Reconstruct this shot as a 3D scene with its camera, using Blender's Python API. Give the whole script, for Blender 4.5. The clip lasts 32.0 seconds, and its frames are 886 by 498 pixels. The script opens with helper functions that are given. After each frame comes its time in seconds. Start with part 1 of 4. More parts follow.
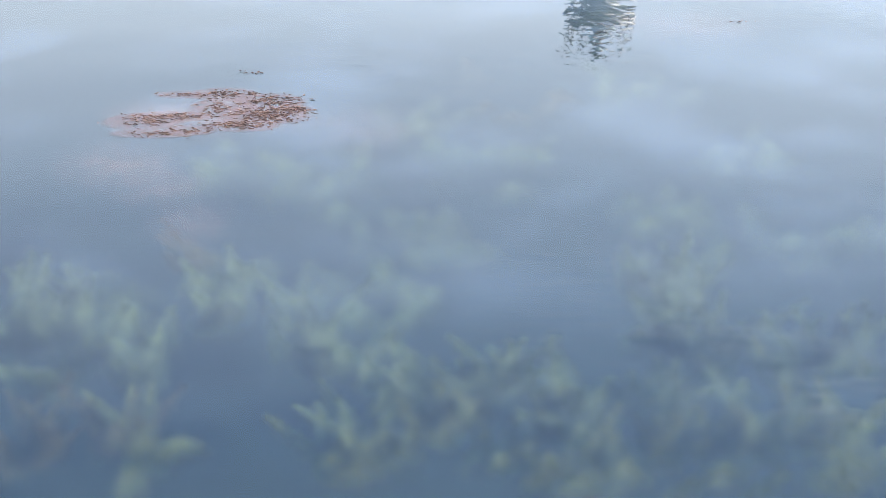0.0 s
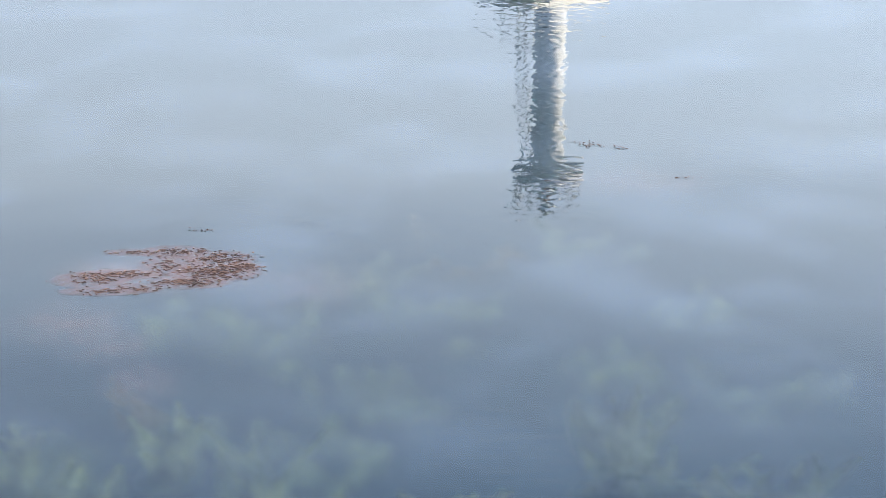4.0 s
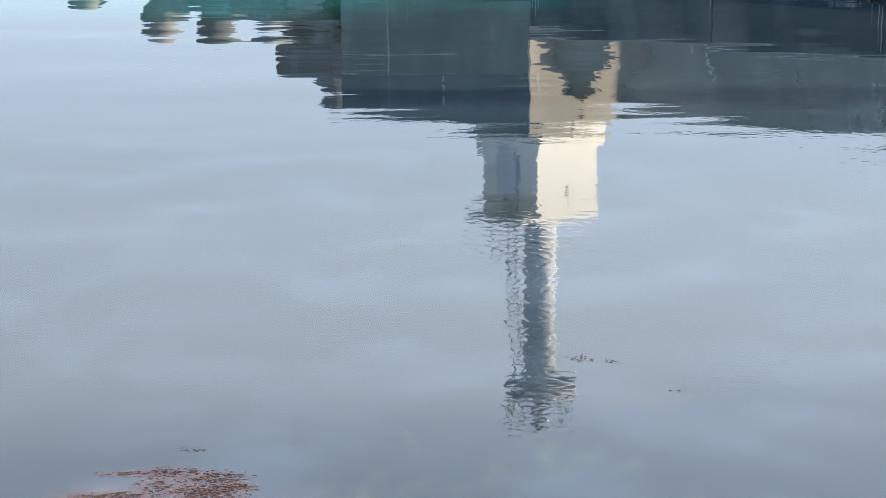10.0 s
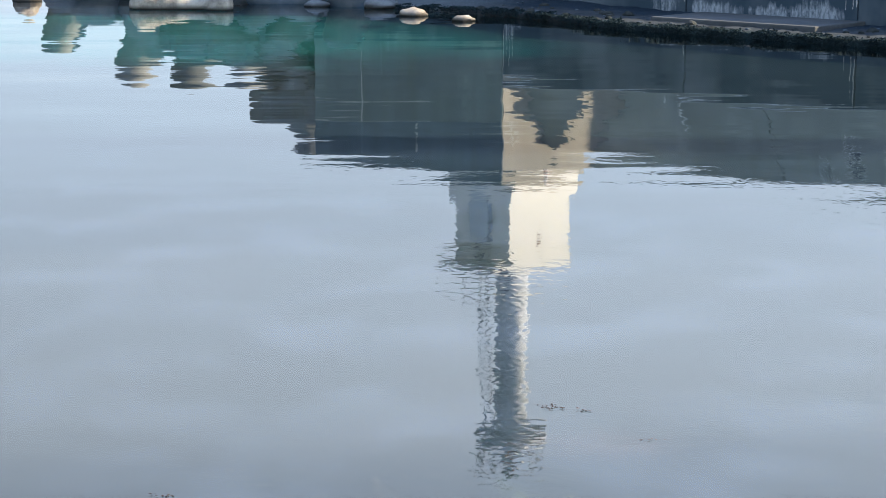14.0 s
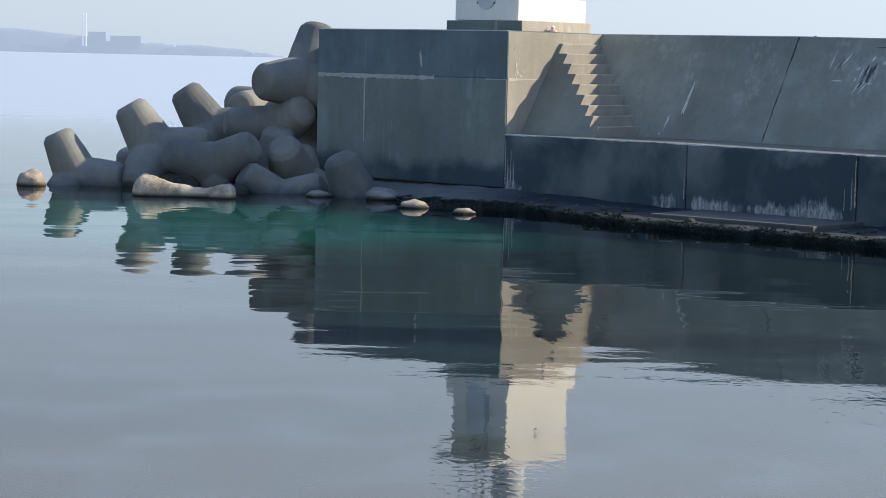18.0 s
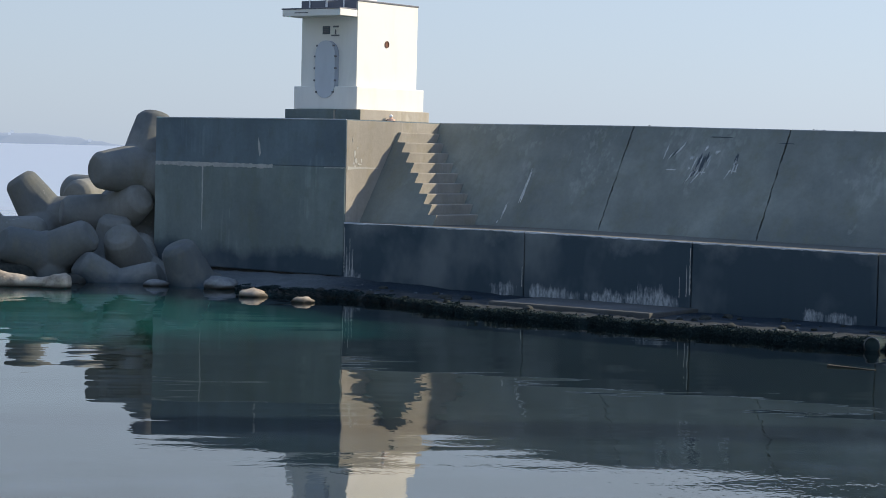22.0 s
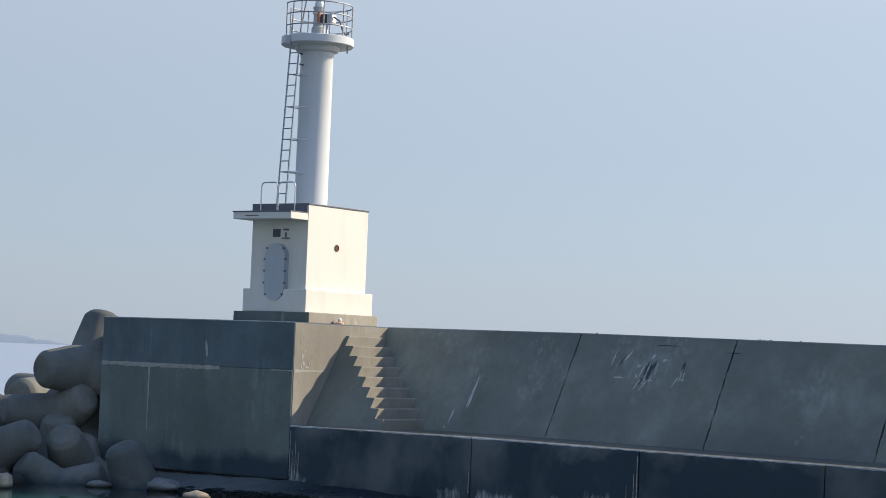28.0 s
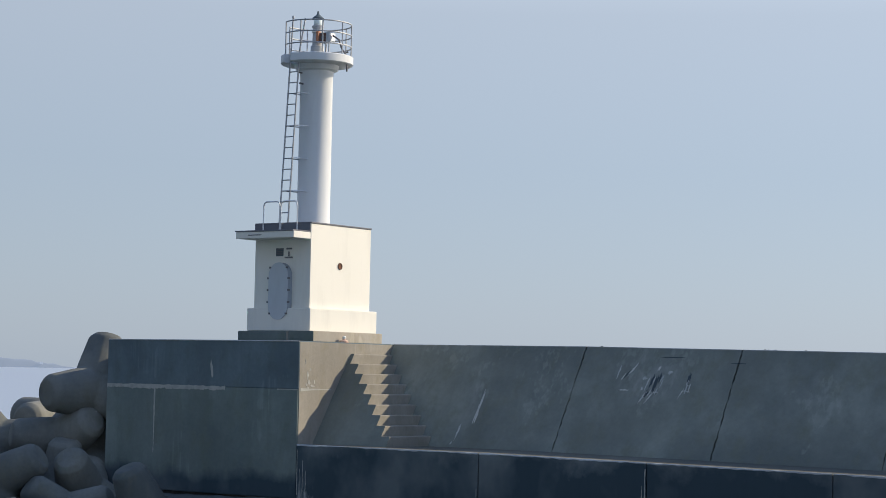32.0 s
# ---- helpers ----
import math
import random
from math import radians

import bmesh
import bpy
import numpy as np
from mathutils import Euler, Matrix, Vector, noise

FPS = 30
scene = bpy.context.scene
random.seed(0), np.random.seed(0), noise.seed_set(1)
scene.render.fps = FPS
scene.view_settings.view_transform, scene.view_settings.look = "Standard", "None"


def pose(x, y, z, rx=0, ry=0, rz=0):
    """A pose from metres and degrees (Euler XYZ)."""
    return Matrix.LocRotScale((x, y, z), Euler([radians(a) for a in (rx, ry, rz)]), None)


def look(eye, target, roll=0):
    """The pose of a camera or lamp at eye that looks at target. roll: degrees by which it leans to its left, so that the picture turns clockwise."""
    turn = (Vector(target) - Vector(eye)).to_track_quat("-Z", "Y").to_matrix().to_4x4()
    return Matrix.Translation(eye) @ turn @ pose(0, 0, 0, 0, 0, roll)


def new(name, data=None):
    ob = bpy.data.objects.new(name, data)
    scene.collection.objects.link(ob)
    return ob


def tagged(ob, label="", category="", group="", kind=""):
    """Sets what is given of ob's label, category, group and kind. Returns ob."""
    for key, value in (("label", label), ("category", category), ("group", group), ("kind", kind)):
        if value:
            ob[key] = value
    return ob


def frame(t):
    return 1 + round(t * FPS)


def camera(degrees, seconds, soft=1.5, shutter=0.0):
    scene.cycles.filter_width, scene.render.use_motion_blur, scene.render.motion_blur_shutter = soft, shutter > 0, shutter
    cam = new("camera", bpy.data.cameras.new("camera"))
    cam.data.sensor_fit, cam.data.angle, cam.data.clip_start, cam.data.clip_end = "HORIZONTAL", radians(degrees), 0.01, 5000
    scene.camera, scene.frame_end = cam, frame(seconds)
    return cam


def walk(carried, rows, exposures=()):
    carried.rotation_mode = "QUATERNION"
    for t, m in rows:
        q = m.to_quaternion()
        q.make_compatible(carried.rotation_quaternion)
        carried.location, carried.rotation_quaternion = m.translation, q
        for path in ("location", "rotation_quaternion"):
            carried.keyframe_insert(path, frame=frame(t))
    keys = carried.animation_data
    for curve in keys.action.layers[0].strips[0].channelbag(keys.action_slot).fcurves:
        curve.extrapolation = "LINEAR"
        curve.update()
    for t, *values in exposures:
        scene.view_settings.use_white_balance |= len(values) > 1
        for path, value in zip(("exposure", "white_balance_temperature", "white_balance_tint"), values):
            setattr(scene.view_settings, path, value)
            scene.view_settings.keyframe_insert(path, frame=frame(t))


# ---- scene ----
# World axes: x runs along the breakwater towards the shore, y runs inward through the wall, z is up, the sea is z = 0.
# Seconds, heading, pitch and roll in degrees of a camera that is turned by hand on one spot.
PATH = [
    (0, 43.96, -22.55, -0.02), (0.5, 43.84, -21.87, 0.18), (1, 43.74, -21.35, 0.16), (1.5, 43.54, -20.75, 0.21), (2, 43.00, -19.98, 0.28),
    (2.5, 42.51, -19.24, 0.54), (4.5, 42.62, -17.62, -0.21), (5, 42.78, -16.73, -0.64), (5.5, 42.86, -15.64, -0.85), (6, 42.90, -14.64, -0.89),
    (6.5, 42.94, -13.97, -0.84), (7, 42.64, -13.38, -0.71), (7.5, 42.45, -12.90, -0.49), (8, 42.36, -12.52, -0.32), (8.5, 42.36, -12.14, -0.38),
    (9, 42.26, -11.90, -0.54), (9.5, 42.22, -11.87, -0.35), (10, 42.21, -12.07, -0.53), (10.5, 42.16, -12.26, -0.31), (11, 42.13, -12.36, -0.14),
    (11.5, 42.13, -12.41, -0.17), (12, 42.11, -12.42, -0.22), (12.5, 41.96, -12.31, -0.07), (13, 41.72, -11.95, 0.01), (13.5, 41.53, -11.35, 0.16),
    (15.5, 41.30, -8.80, 0.06), (16, 41.32, -7.99, 0.36), (16.5, 41.36, -7.23, 0.65), (17, 41.44, -6.60, 0.93), (17.5, 41.44, -6.00, 1.16),
    (18, 41.41, -5.35, 1.30), (18.5, 41.18, -4.74, 1.47), (19, 40.68, -4.21, 1.55), (19.5, 40.11, -3.63, 1.67), (20, 39.45, -3.01, 1.70),
    (20.5, 38.71, -2.64, 1.52), (21, 38.05, -2.62, 1.28), (21.5, 37.50, -2.71, 1.34), (22, 36.93, -2.76, 1.38), (22.5, 36.53, -2.69, 1.27),
    (23, 36.32, -2.38, 1.32), (23.5, 36.22, -1.84, 1.53), (24, 36.17, -1.28, 1.69), (24.5, 36.02, -0.82, 1.58), (26.5, 35.75, 0.95, 2.01),
    (27, 35.61, 1.57, 2.11), (27.5, 35.53, 2.31, 2.27), (28, 35.65, 3.04, 2.27), (28.5, 35.59, 3.41, 2.22), (29, 35.48, 3.61, 2.18),
    (29.5, 35.52, 3.66, 2.11), (30, 35.57, 3.70, 1.84), (30.5, 35.63, 3.80, 1.53), (31, 35.67, 3.90, 1.33), (31.5, 35.68, 3.83, 1.31),
    (32, 35.75, 3.49, 1.18),
]
cam = camera(24.57, 32.0, 0.8)
EYE = (36.37, -43.74, 4.0)
walk(cam, [(t, pose(*EYE, 90 + p, 0, h) @ pose(0, 0, 0, 0, 0, r)) for t, h, p, r in PATH],
     [(0.0, 2.02, 6410, 10), (1.0, 1.88, 6390, 10), (2.5, 1.77, 6385, 10), (6.0, 1.45, 6430, 10), (9.0, 1.29, 6460, 10), (13.5, 1.31, 6460, 10), (16.0, 0.98, 6610, 10), (19.0, 0.46, 6530, 10),
      (23.0, 0.32, 6500, 10), (24.5, 0.33, 6500, 10), (27.0, 0.22, 6530, 10), (28.0, 0.12, 6540, 10), (29.0, 0.07, 6540, 10), (31.0, 0.0, 6540, 10), (32.0, 0.0, 6540, 10)])

# ---- light: hazy sky, sun behind the wall ----
SUN = Vector((1.0, 1.22, 0.92)).normalized()
world = bpy.data.worlds.new("sky")
scene.world = world
world.use_nodes = True
wn = world.node_tree.nodes
wn.clear()
sky = wn.new("ShaderNodeTexSky")
sky.sky_type, sky.sun_disc = "NISHITA", False
sky.sun_elevation = math.asin(SUN.z)
sky.sun_rotation = math.atan2(SUN.x, SUN.y)
sky.air_density, sky.dust_density, sky.ozone_density, sky.altitude = 1.0, 0.8, 3.0, 0
bg = wn.new("ShaderNodeBackground")
bg.inputs["Strength"].default_value = 0.1
wo = wn.new("ShaderNodeOutputWorld")
haze = wn.new("ShaderNodeMix")
haze.data_type = "RGBA"
haze.inputs[0].default_value = 0.75
veil = wn.new("ShaderNodeValToRGB")
veil.color_ramp.elements[0].position, veil.color_ramp.elements[0].color = 0.10, (0.452, 0.54, 0.668, 1)
veil.color_ramp.elements[1].position, veil.color_ramp.elements[1].color = 0.175, (0.517, 0.588, 0.695, 1)
third = veil.color_ramp.elements.new(0.46)
third.color = (0.255, 0.393, 0.71, 1)
fourth = veil.color_ramp.elements.new(0.26)
fourth.color = (0.765, 0.842, 0.955, 1)
fifth = veil.color_ramp.elements.new(0.205)
fifth.color = (0.635, 0.71, 0.82, 1)
rise = wn.new("ShaderNodeSeparateXYZ")
world.node_tree.links.new(wn.new("ShaderNodeTexCoord").outputs["Generated"], rise.inputs[0])
world.node_tree.links.new(rise.outputs[2], veil.inputs[0])
tenfold = wn.new("ShaderNodeVectorMath")
tenfold.operation = "SCALE"
world.node_tree.links.new(veil.outputs[0], tenfold.inputs[0])
sunward = wn.new("ShaderNodeVectorMath")
sunward.operation = "DOT_PRODUCT"
sunward.inputs[1].default_value = SUN
world.node_tree.links.new(rise.inputs[0].links[0].from_socket, sunward.inputs[0])
half = wn.new("ShaderNodeMapRange")
half.inputs[1].default_value = -1.0
world.node_tree.links.new(sunward.outputs["Value"], half.inputs[0])
turned = wn.new("ShaderNodeValToRGB")
for e, (p, v) in zip((turned.color_ramp.elements[0], turned.color_ramp.elements[1], turned.color_ramp.elements.new(0.48)), ((0.10, 0.32), (1.0, 0.92), (0.48, 0.72))):
    e.position, e.color = p, (v, v, v, 1)
glow = wn.new("ShaderNodeMath")
glow.operation = "MULTIPLY"
glow.inputs[1].default_value = 12.8
world.node_tree.links.new(half.outputs[0], turned.inputs[0])
world.node_tree.links.new(turned.outputs[0], glow.inputs[0])
world.node_tree.links.new(glow.outputs[0], tenfold.inputs["Scale"])
world.node_tree.links.new(tenfold.outputs[0], haze.inputs[7])
world.node_tree.links.new(sky.outputs[0], haze.inputs[6])
world.node_tree.links.new(haze.outputs[2], bg.inputs[0])
world.node_tree.links.new(bg.outputs[0], wo.inputs[0])
sun = new("sun", bpy.data.lights.new("sun", "SUN"))
sun.data.energy, sun.data.angle, sun.data.color = 5.0, radians(0.6), (1.0, 0.85, 0.645)
sun.matrix_world = look(SUN * 100, (0, 0, 0))


# ---- materials ----
class Mat:
    """A node material with a few short ways to add nodes."""

    def __init__(self, name):
        self.m = bpy.data.materials.new(name)
        self.m.use_nodes = True
        self.t = self.m.node_tree
        self.t.nodes.clear()
        self.out = self.t.nodes.new("ShaderNodeOutputMaterial")
        self.pos = self.t.nodes.new("ShaderNodeTexCoord").outputs["Object"]
        self.geo = self.t.nodes.new("ShaderNodeNewGeometry").outputs["Position"]

    def n(self, kind, **inputs):
        node = self.t.nodes.new("ShaderNode" + kind)
        for k, v in inputs.items():
            self.put(node.inputs[k.replace("_", " ")], v)
        return node

    def put(self, socket, v):
        if isinstance(v, bpy.types.NodeSocket):
            self.t.links.new(v, socket)
        else:
            socket.default_value = v

    def scaled(self, scale, world_space=True):
        node = self.n("Mapping", Vector=self.geo if world_space else self.pos)
        node.inputs["Scale"].default_value = scale
        return node.outputs[0]

    def noise(self, scale, detail=4, rough=0.6, stretch=(1, 1, 1)):
        return self.n("TexNoise", Vector=self.scaled(stretch), Scale=scale, Detail=detail, Roughness=rough).outputs["Fac"]

    def ramp(self, fac, *stops):
        node = self.n("ValToRGB", Fac=fac)
        el = node.color_ramp.elements
        while len(el) < len(stops):
            el.new(0.5)
        for e, (p, c) in zip(el, stops):
            e.position, e.color = p, (*c, 1) if isinstance(c, tuple) else (c, c, c, 1)
        return node.outputs["Color"]

    def mix(self, fac, a, b, how="MIX"):
        node = self.t.nodes.new("ShaderNodeMix")
        node.data_type, node.blend_type = "RGBA", how
        for i, v in ((0, fac), (6, a), (7, b)):
            self.put(node.inputs[i], (*v, 1) if isinstance(v, tuple) and len(v) == 3 else v)
        return node.outputs[2]

    def math(self, op, a, b=0.0):
        node = self.t.nodes.new("ShaderNodeMath")
        node.operation = op
        self.put(node.inputs[0], a)
        self.put(node.inputs[1], b)
        return node.outputs[0]

    def axis(self, i):
        return self.n("SeparateXYZ", Vector=self.geo).outputs[i]

    def band(self, value, lo, hi):
        """0 below lo, 1 above hi (or the other way round)."""
        node = self.t.nodes.new("ShaderNodeMapRange")
        for k, v in ((0, value), (1, lo), (2, hi), (3, 0.0), (4, 1.0)):
            self.put(node.inputs[k], v)
        return node.outputs[0]

    def bump(self, height, strength, distance):
        return self.n("Bump", Strength=strength, Distance=distance, Height=height).outputs[0]

    def done(self, color, rough=0.8, normal=None, metal=0.0, spec=0.5):
        b = self.n("BsdfPrincipled", Metallic=metal, Specular_IOR_Level=spec)
        self.put(b.inputs["Base Color"], (*color, 1) if isinstance(color, tuple) else color)
        self.put(b.inputs["Roughness"], rough)
        if normal is not None:
            self.put(b.inputs["Normal"], normal)
        self.t.links.new(b.outputs[0], self.out.inputs[0])
        return self.m


def concrete(name, base, dark, wet=None, streaks=False, scuffs=False, spots=False):
    """Weathered concrete; wet: the height under which it is stained dark by algae; streaks: pale lime runs just above that."""
    k = Mat(name)
    big = k.noise(0.35, 5, 0.6)
    col = k.mix(k.ramp(big, (0.36, 0.0), (0.64, 1.0)), dark, base)
    runs = k.noise(1.0, 5, 0.65, (2.6, 2.6, 0.25))
    col = k.mix(k.ramp(runs, (0.52, 0.0), (0.75, 0.45)), col, tuple(c * 0.55 for c in base))
    broad = k.noise(0.75, 5, 0.6, (1.0, 1.0, 0.16))
    col = k.mix(k.ramp(broad, (0.42, 0.0), (0.66, 0.6)), col, tuple(c * 0.6 for c in base))
    mould = k.noise(1.6, 7, 0.7, (1.0, 1.0, 0.55))
    col = k.mix(k.ramp(mould, (0.50, 0.0), (0.66, 0.5)), col, (base[0] * 0.62, base[1] * 0.60, base[2] * 0.50))
    drips = k.math("MULTIPLY", k.noise(1.0, 3, 0.6, (7.0, 7.0, 0.10)), k.ramp(k.noise(0.6, 3, 0.5), (0.45, 0.0), (0.6, 1.0)))
    col = k.mix(k.ramp(drips, (0.48, 0.0), (0.62, 0.0 if spots else 0.22)), col, tuple(min(1.0, c * 1.5) for c in base))
    fine = k.noise(9.0, 6, 0.7)
    col = k.mix(0.16, col, k.ramp(fine, (0.3, 0.32), (0.7, 0.68)), "OVERLAY")
    if wet is not None:
        blots = k.noise(0.7, 6, 0.62)
        edge = k.math("ADD", k.axis(2), k.math("MULTIPLY", k.math("SUBTRACT", blots, 0.5), 2.4 if wet > 1.0 else 0.9))
        slime = k.mix(k.ramp(k.noise(0.5, 4, 0.55, (1, 1, 0.7)), (0.46, 0.0), (0.68, 1.0)), (0.038, 0.062, 0.077), (0.118, 0.142, 0.148))
        col = k.mix(k.band(edge, wet + (0.45 if wet > 1.0 else 0.2), wet - (0.45 if wet > 1.0 else 0.15)), col, slime)
    if streaks:
        thin = k.math("ADD", k.math("MULTIPLY", k.noise(9.0, 4, 0.65, (1, 1, 0.10)), 0.55), k.math("MULTIPLY", k.noise(3.4, 6, 0.72, (1, 1, 0.7)), 0.45))
        x = k.axis(0)
        near = None
        for x0, x1, low, high in ((-0.1, 1.0, 0.3, 2.3), (4.9, 6.2, 0.5, 0.9), (6.2, 11.1, 0.40, 0.80), (9.25, 11.25, 0.42, 1.10), (10.8, 11.25, 0.6, 1.9), (14.2, 15.95, 0.34, 0.62), (17.35, 18.8, 0.34, 0.60)):
            one = k.math("MULTIPLY", k.band(k.axis(2), high, low), k.math("MULTIPLY", k.band(x, x0 - 0.1, x0 + 0.25), k.band(x, x1 + 0.05, x1 - 0.5)))
            near = one if near is None else k.math("MAXIMUM", near, one)
        crust = k.math("ADD", k.math("ADD", k.math("MULTIPLY", thin, 0.7), k.math("MULTIPLY", k.math("SUBTRACT", k.noise(1.3, 3, 0.6, (1, 1, 0.3)), 0.5), 0.55)), k.math("MULTIPLY", near, 0.36))
        broken = k.math("MULTIPLY", k.band(near, 0.0, 0.2), k.ramp(k.noise(16.0, 4, 0.7, (1, 1, 0.35)), (0.38, 0.25), (0.60, 1.0)))
        col = k.mix(k.math("MULTIPLY", k.band(crust, 0.585, 0.72), broken), col, (0.38, 0.41, 0.41))
    if scuffs:
        cloud = None
        for x, z, rx, rz, amount in ((8.9, 3.95, 1.35, 0.75, 0.5), (3.6, 3.2, 0.5, 0.9, 0.3), (13.9, 3.6, 1.2, 0.7, 0.2)):
            dx = k.math("DIVIDE", k.math("SUBTRACT", k.axis(0), x), rx)
            dz = k.math("DIVIDE", k.math("SUBTRACT", k.axis(2), z), rz)
            far = k.math("ADD", k.math("MULTIPLY", dx, dx), k.math("MULTIPLY", dz, dz))
            one = k.math("MULTIPLY", k.band(far, 1.0, 0.1), amount)
            cloud = one if cloud is None else k.math("MAXIMUM", cloud, one)
        rub = k.noise(1.3, 5, 0.65, (2.0, 2.0, 0.7))
        col = k.mix(k.math("MULTIPLY", cloud, k.band(rub, 0.40, 0.66)), col, (0.32, 0.335, 0.31))
    if spots:
        lichen = k.math("MULTIPLY", k.noise(7.0, 5, 0.7), k.ramp(k.noise(0.9, 3, 0.5), (0.52, 0.5), (0.66, 1.0)))
        col = k.mix(k.ramp(lichen, (0.61, 0.0), (0.66, 0.6)), col, (0.42, 0.42, 0.38))
    pits = k.noise(30.0, 4, 0.7)
    h = k.math("ADD", k.math("MULTIPLY", big, 1.5), k.math("ADD", fine, k.math("MULTIPLY", pits, 0.4)))
    return k.done(col, k.ramp(runs, (0.3, 0.95), (0.7, 0.8)), k.bump(h, 0.3, 0.02), spec=0.3)


concrete_head = concrete("concrete_head", (0.208, 0.252, 0.233), (0.116, 0.146, 0.143), 0.98)
concrete_cap = concrete("concrete_cap", (0.159, 0.209, 0.228), (0.101, 0.136, 0.154))
concrete_wall = concrete("concrete_wall", (0.258, 0.281, 0.243), (0.143, 0.162, 0.147), scuffs=True)
# Paler copy of the wall concrete, with the sun on treads and risers painted in.
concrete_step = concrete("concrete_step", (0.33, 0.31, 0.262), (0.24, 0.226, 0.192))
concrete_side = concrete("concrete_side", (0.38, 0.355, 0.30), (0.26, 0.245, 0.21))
concrete_quay = concrete("concrete_quay", (0.210, 0.235, 0.240), (0.140, 0.165, 0.175), 2.1, True)
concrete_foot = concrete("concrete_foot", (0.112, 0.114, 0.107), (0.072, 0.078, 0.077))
concrete_pod = concrete("concrete_pod", (0.232, 0.238, 0.216), (0.094, 0.107, 0.107), 0.06, spots=True)
# Darker, browner concrete that paints shade onto the walkway top.
concrete_walk = concrete("concrete_walk", (0.150, 0.148, 0.122), (0.098, 0.100, 0.086))
# Pale edge concrete: sunlight on the rims, put into the colour.
sunlit_edge_mat = concrete("concrete_sunlit_edge", (0.506, 0.540, 0.564), (0.380, 0.402, 0.414))
concrete_plinth = concrete("concrete_plinth", (0.50, 0.46, 0.39), (0.36, 0.335, 0.285))


def paint(name, base, rough=0.6):
    k = Mat(name)
    soil = k.noise(1.1, 5, 0.65, (1.6, 1.6, 0.35))
    col = k.mix(k.ramp(soil, (0.5, 0.0), (0.85, 0.5)), base, tuple(c * 0.72 for c in base))
    grain = k.noise(40.0, 3, 0.6)
    return k.done(col, rough, k.bump(k.math("ADD", grain, k.math("MULTIPLY", soil, 2.0)), 0.15, 0.01), spec=0.15)


white_paint = paint("white_paint", (0.748, 0.740, 0.672))
tower_paint = paint("tower_paint", (0.66, 0.69, 0.70), 0.45)
grey_paint = paint("grey_paint", (0.47, 0.49, 0.50))
hatch_paint = paint("hatch_paint", (0.50, 0.54, 0.565))
dark_trim = paint("dark_trim", (0.16, 0.17, 0.19), 0.7)
red_paint = paint("red_paint", (0.13, 0.075, 0.06))
# Darker hatch grey with the rim's shadow put into the colour.
hatch_rim_shade = paint("hatch_rim_shade_paint", (0.33, 0.37, 0.41))
slate = paint("slate_paint", (0.10, 0.13, 0.15))
orange = paint("orange_paint", (0.50, 0.24, 0.14))
pale_orange = paint("faded_orange", (0.62, 0.42, 0.32))


def metal(name, base, rough):
    k = Mat(name)
    spots = k.noise(14.0, 4, 0.7)
    col = k.mix(k.ramp(spots, (0.55, 0.0), (0.8, 0.5)), base, (0.20, 0.15, 0.12))
    return k.done(col, k.ramp(spots, (0.3, rough), (0.8, min(1.0, rough + 0.3))), k.bump(spots, 0.2, 0.004), 0.6)


steel = metal("galvanised_steel", (0.38, 0.40, 0.42), 0.45)
new_steel = metal("bright_steel", (0.72, 0.74, 0.75), 0.35)
bolt_metal = metal("bolt_metal", (0.17, 0.17, 0.18), 0.5)
glass = Mat("lens_glass")
glass.t.links.new(glass.n("BsdfPrincipled", Base_Color=(0.75, 0.85, 0.85, 1), Roughness=0.05, IOR=1.5).outputs[0], glass.out.inputs[0])
glass = glass.m


def rock(name, base, dark, weedy=False):
    """Rough stone, dark at the waterline; weedy: overgrown along its seaward edge, wet and shading painted along its
    back.
    """
    k = Mat(name)
    a = k.noise(2.2, 6, 0.65)
    b = k.noise(18.0, 5, 0.7)
    col = k.mix(k.ramp(a, (0.35, 0.0), (0.65, 1.0)), dark, base)
    col = k.mix(k.band(k.axis(2), 0.14, 0.02), col, (0.03, 0.03, 0.025))
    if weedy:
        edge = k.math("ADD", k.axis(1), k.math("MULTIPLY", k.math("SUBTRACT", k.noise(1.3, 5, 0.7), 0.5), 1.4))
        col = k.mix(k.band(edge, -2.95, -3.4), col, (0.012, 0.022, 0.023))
        # dark back band: wet and shading at the ledge foot, put into the colour
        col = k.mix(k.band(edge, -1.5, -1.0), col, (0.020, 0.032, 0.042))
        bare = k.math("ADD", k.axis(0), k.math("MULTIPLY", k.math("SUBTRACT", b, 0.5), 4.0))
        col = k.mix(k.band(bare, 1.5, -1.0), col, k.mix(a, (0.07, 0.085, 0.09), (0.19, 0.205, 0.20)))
    return k.done(col, 0.9, k.bump(k.math("ADD", a, k.math("MULTIPLY", b, 0.4)), 0.8, 0.06), spec=0.12)


pale_rock = rock("pale_rock", (0.48, 0.42, 0.33), (0.20, 0.17, 0.13))
shelf_rock = rock("shelf_rock", (0.115, 0.135, 0.145), (0.045, 0.057, 0.064))
grey_rock = rock("grey_rock", (0.26, 0.27, 0.26), (0.13, 0.14, 0.14))
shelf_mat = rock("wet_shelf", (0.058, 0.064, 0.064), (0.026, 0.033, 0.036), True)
old_pipe = rock("old_pipe", (0.15, 0.165, 0.17), (0.06, 0.07, 0.07))
wood = rock("driftwood", (0.60, 0.54, 0.40), (0.42, 0.36, 0.26))
algae_rock = rock("algae_rock", (0.06, 0.062, 0.054), (0.014, 0.02, 0.018))


def simple(name, a, b, scale, rough=0.8):
    k = Mat(name)
    col = k.mix(k.ramp(k.noise(scale, 4, 0.6), (0.35, 0.0), (0.65, 1.0)), a, b)
    return k.done(col, rough, spec=0.1)


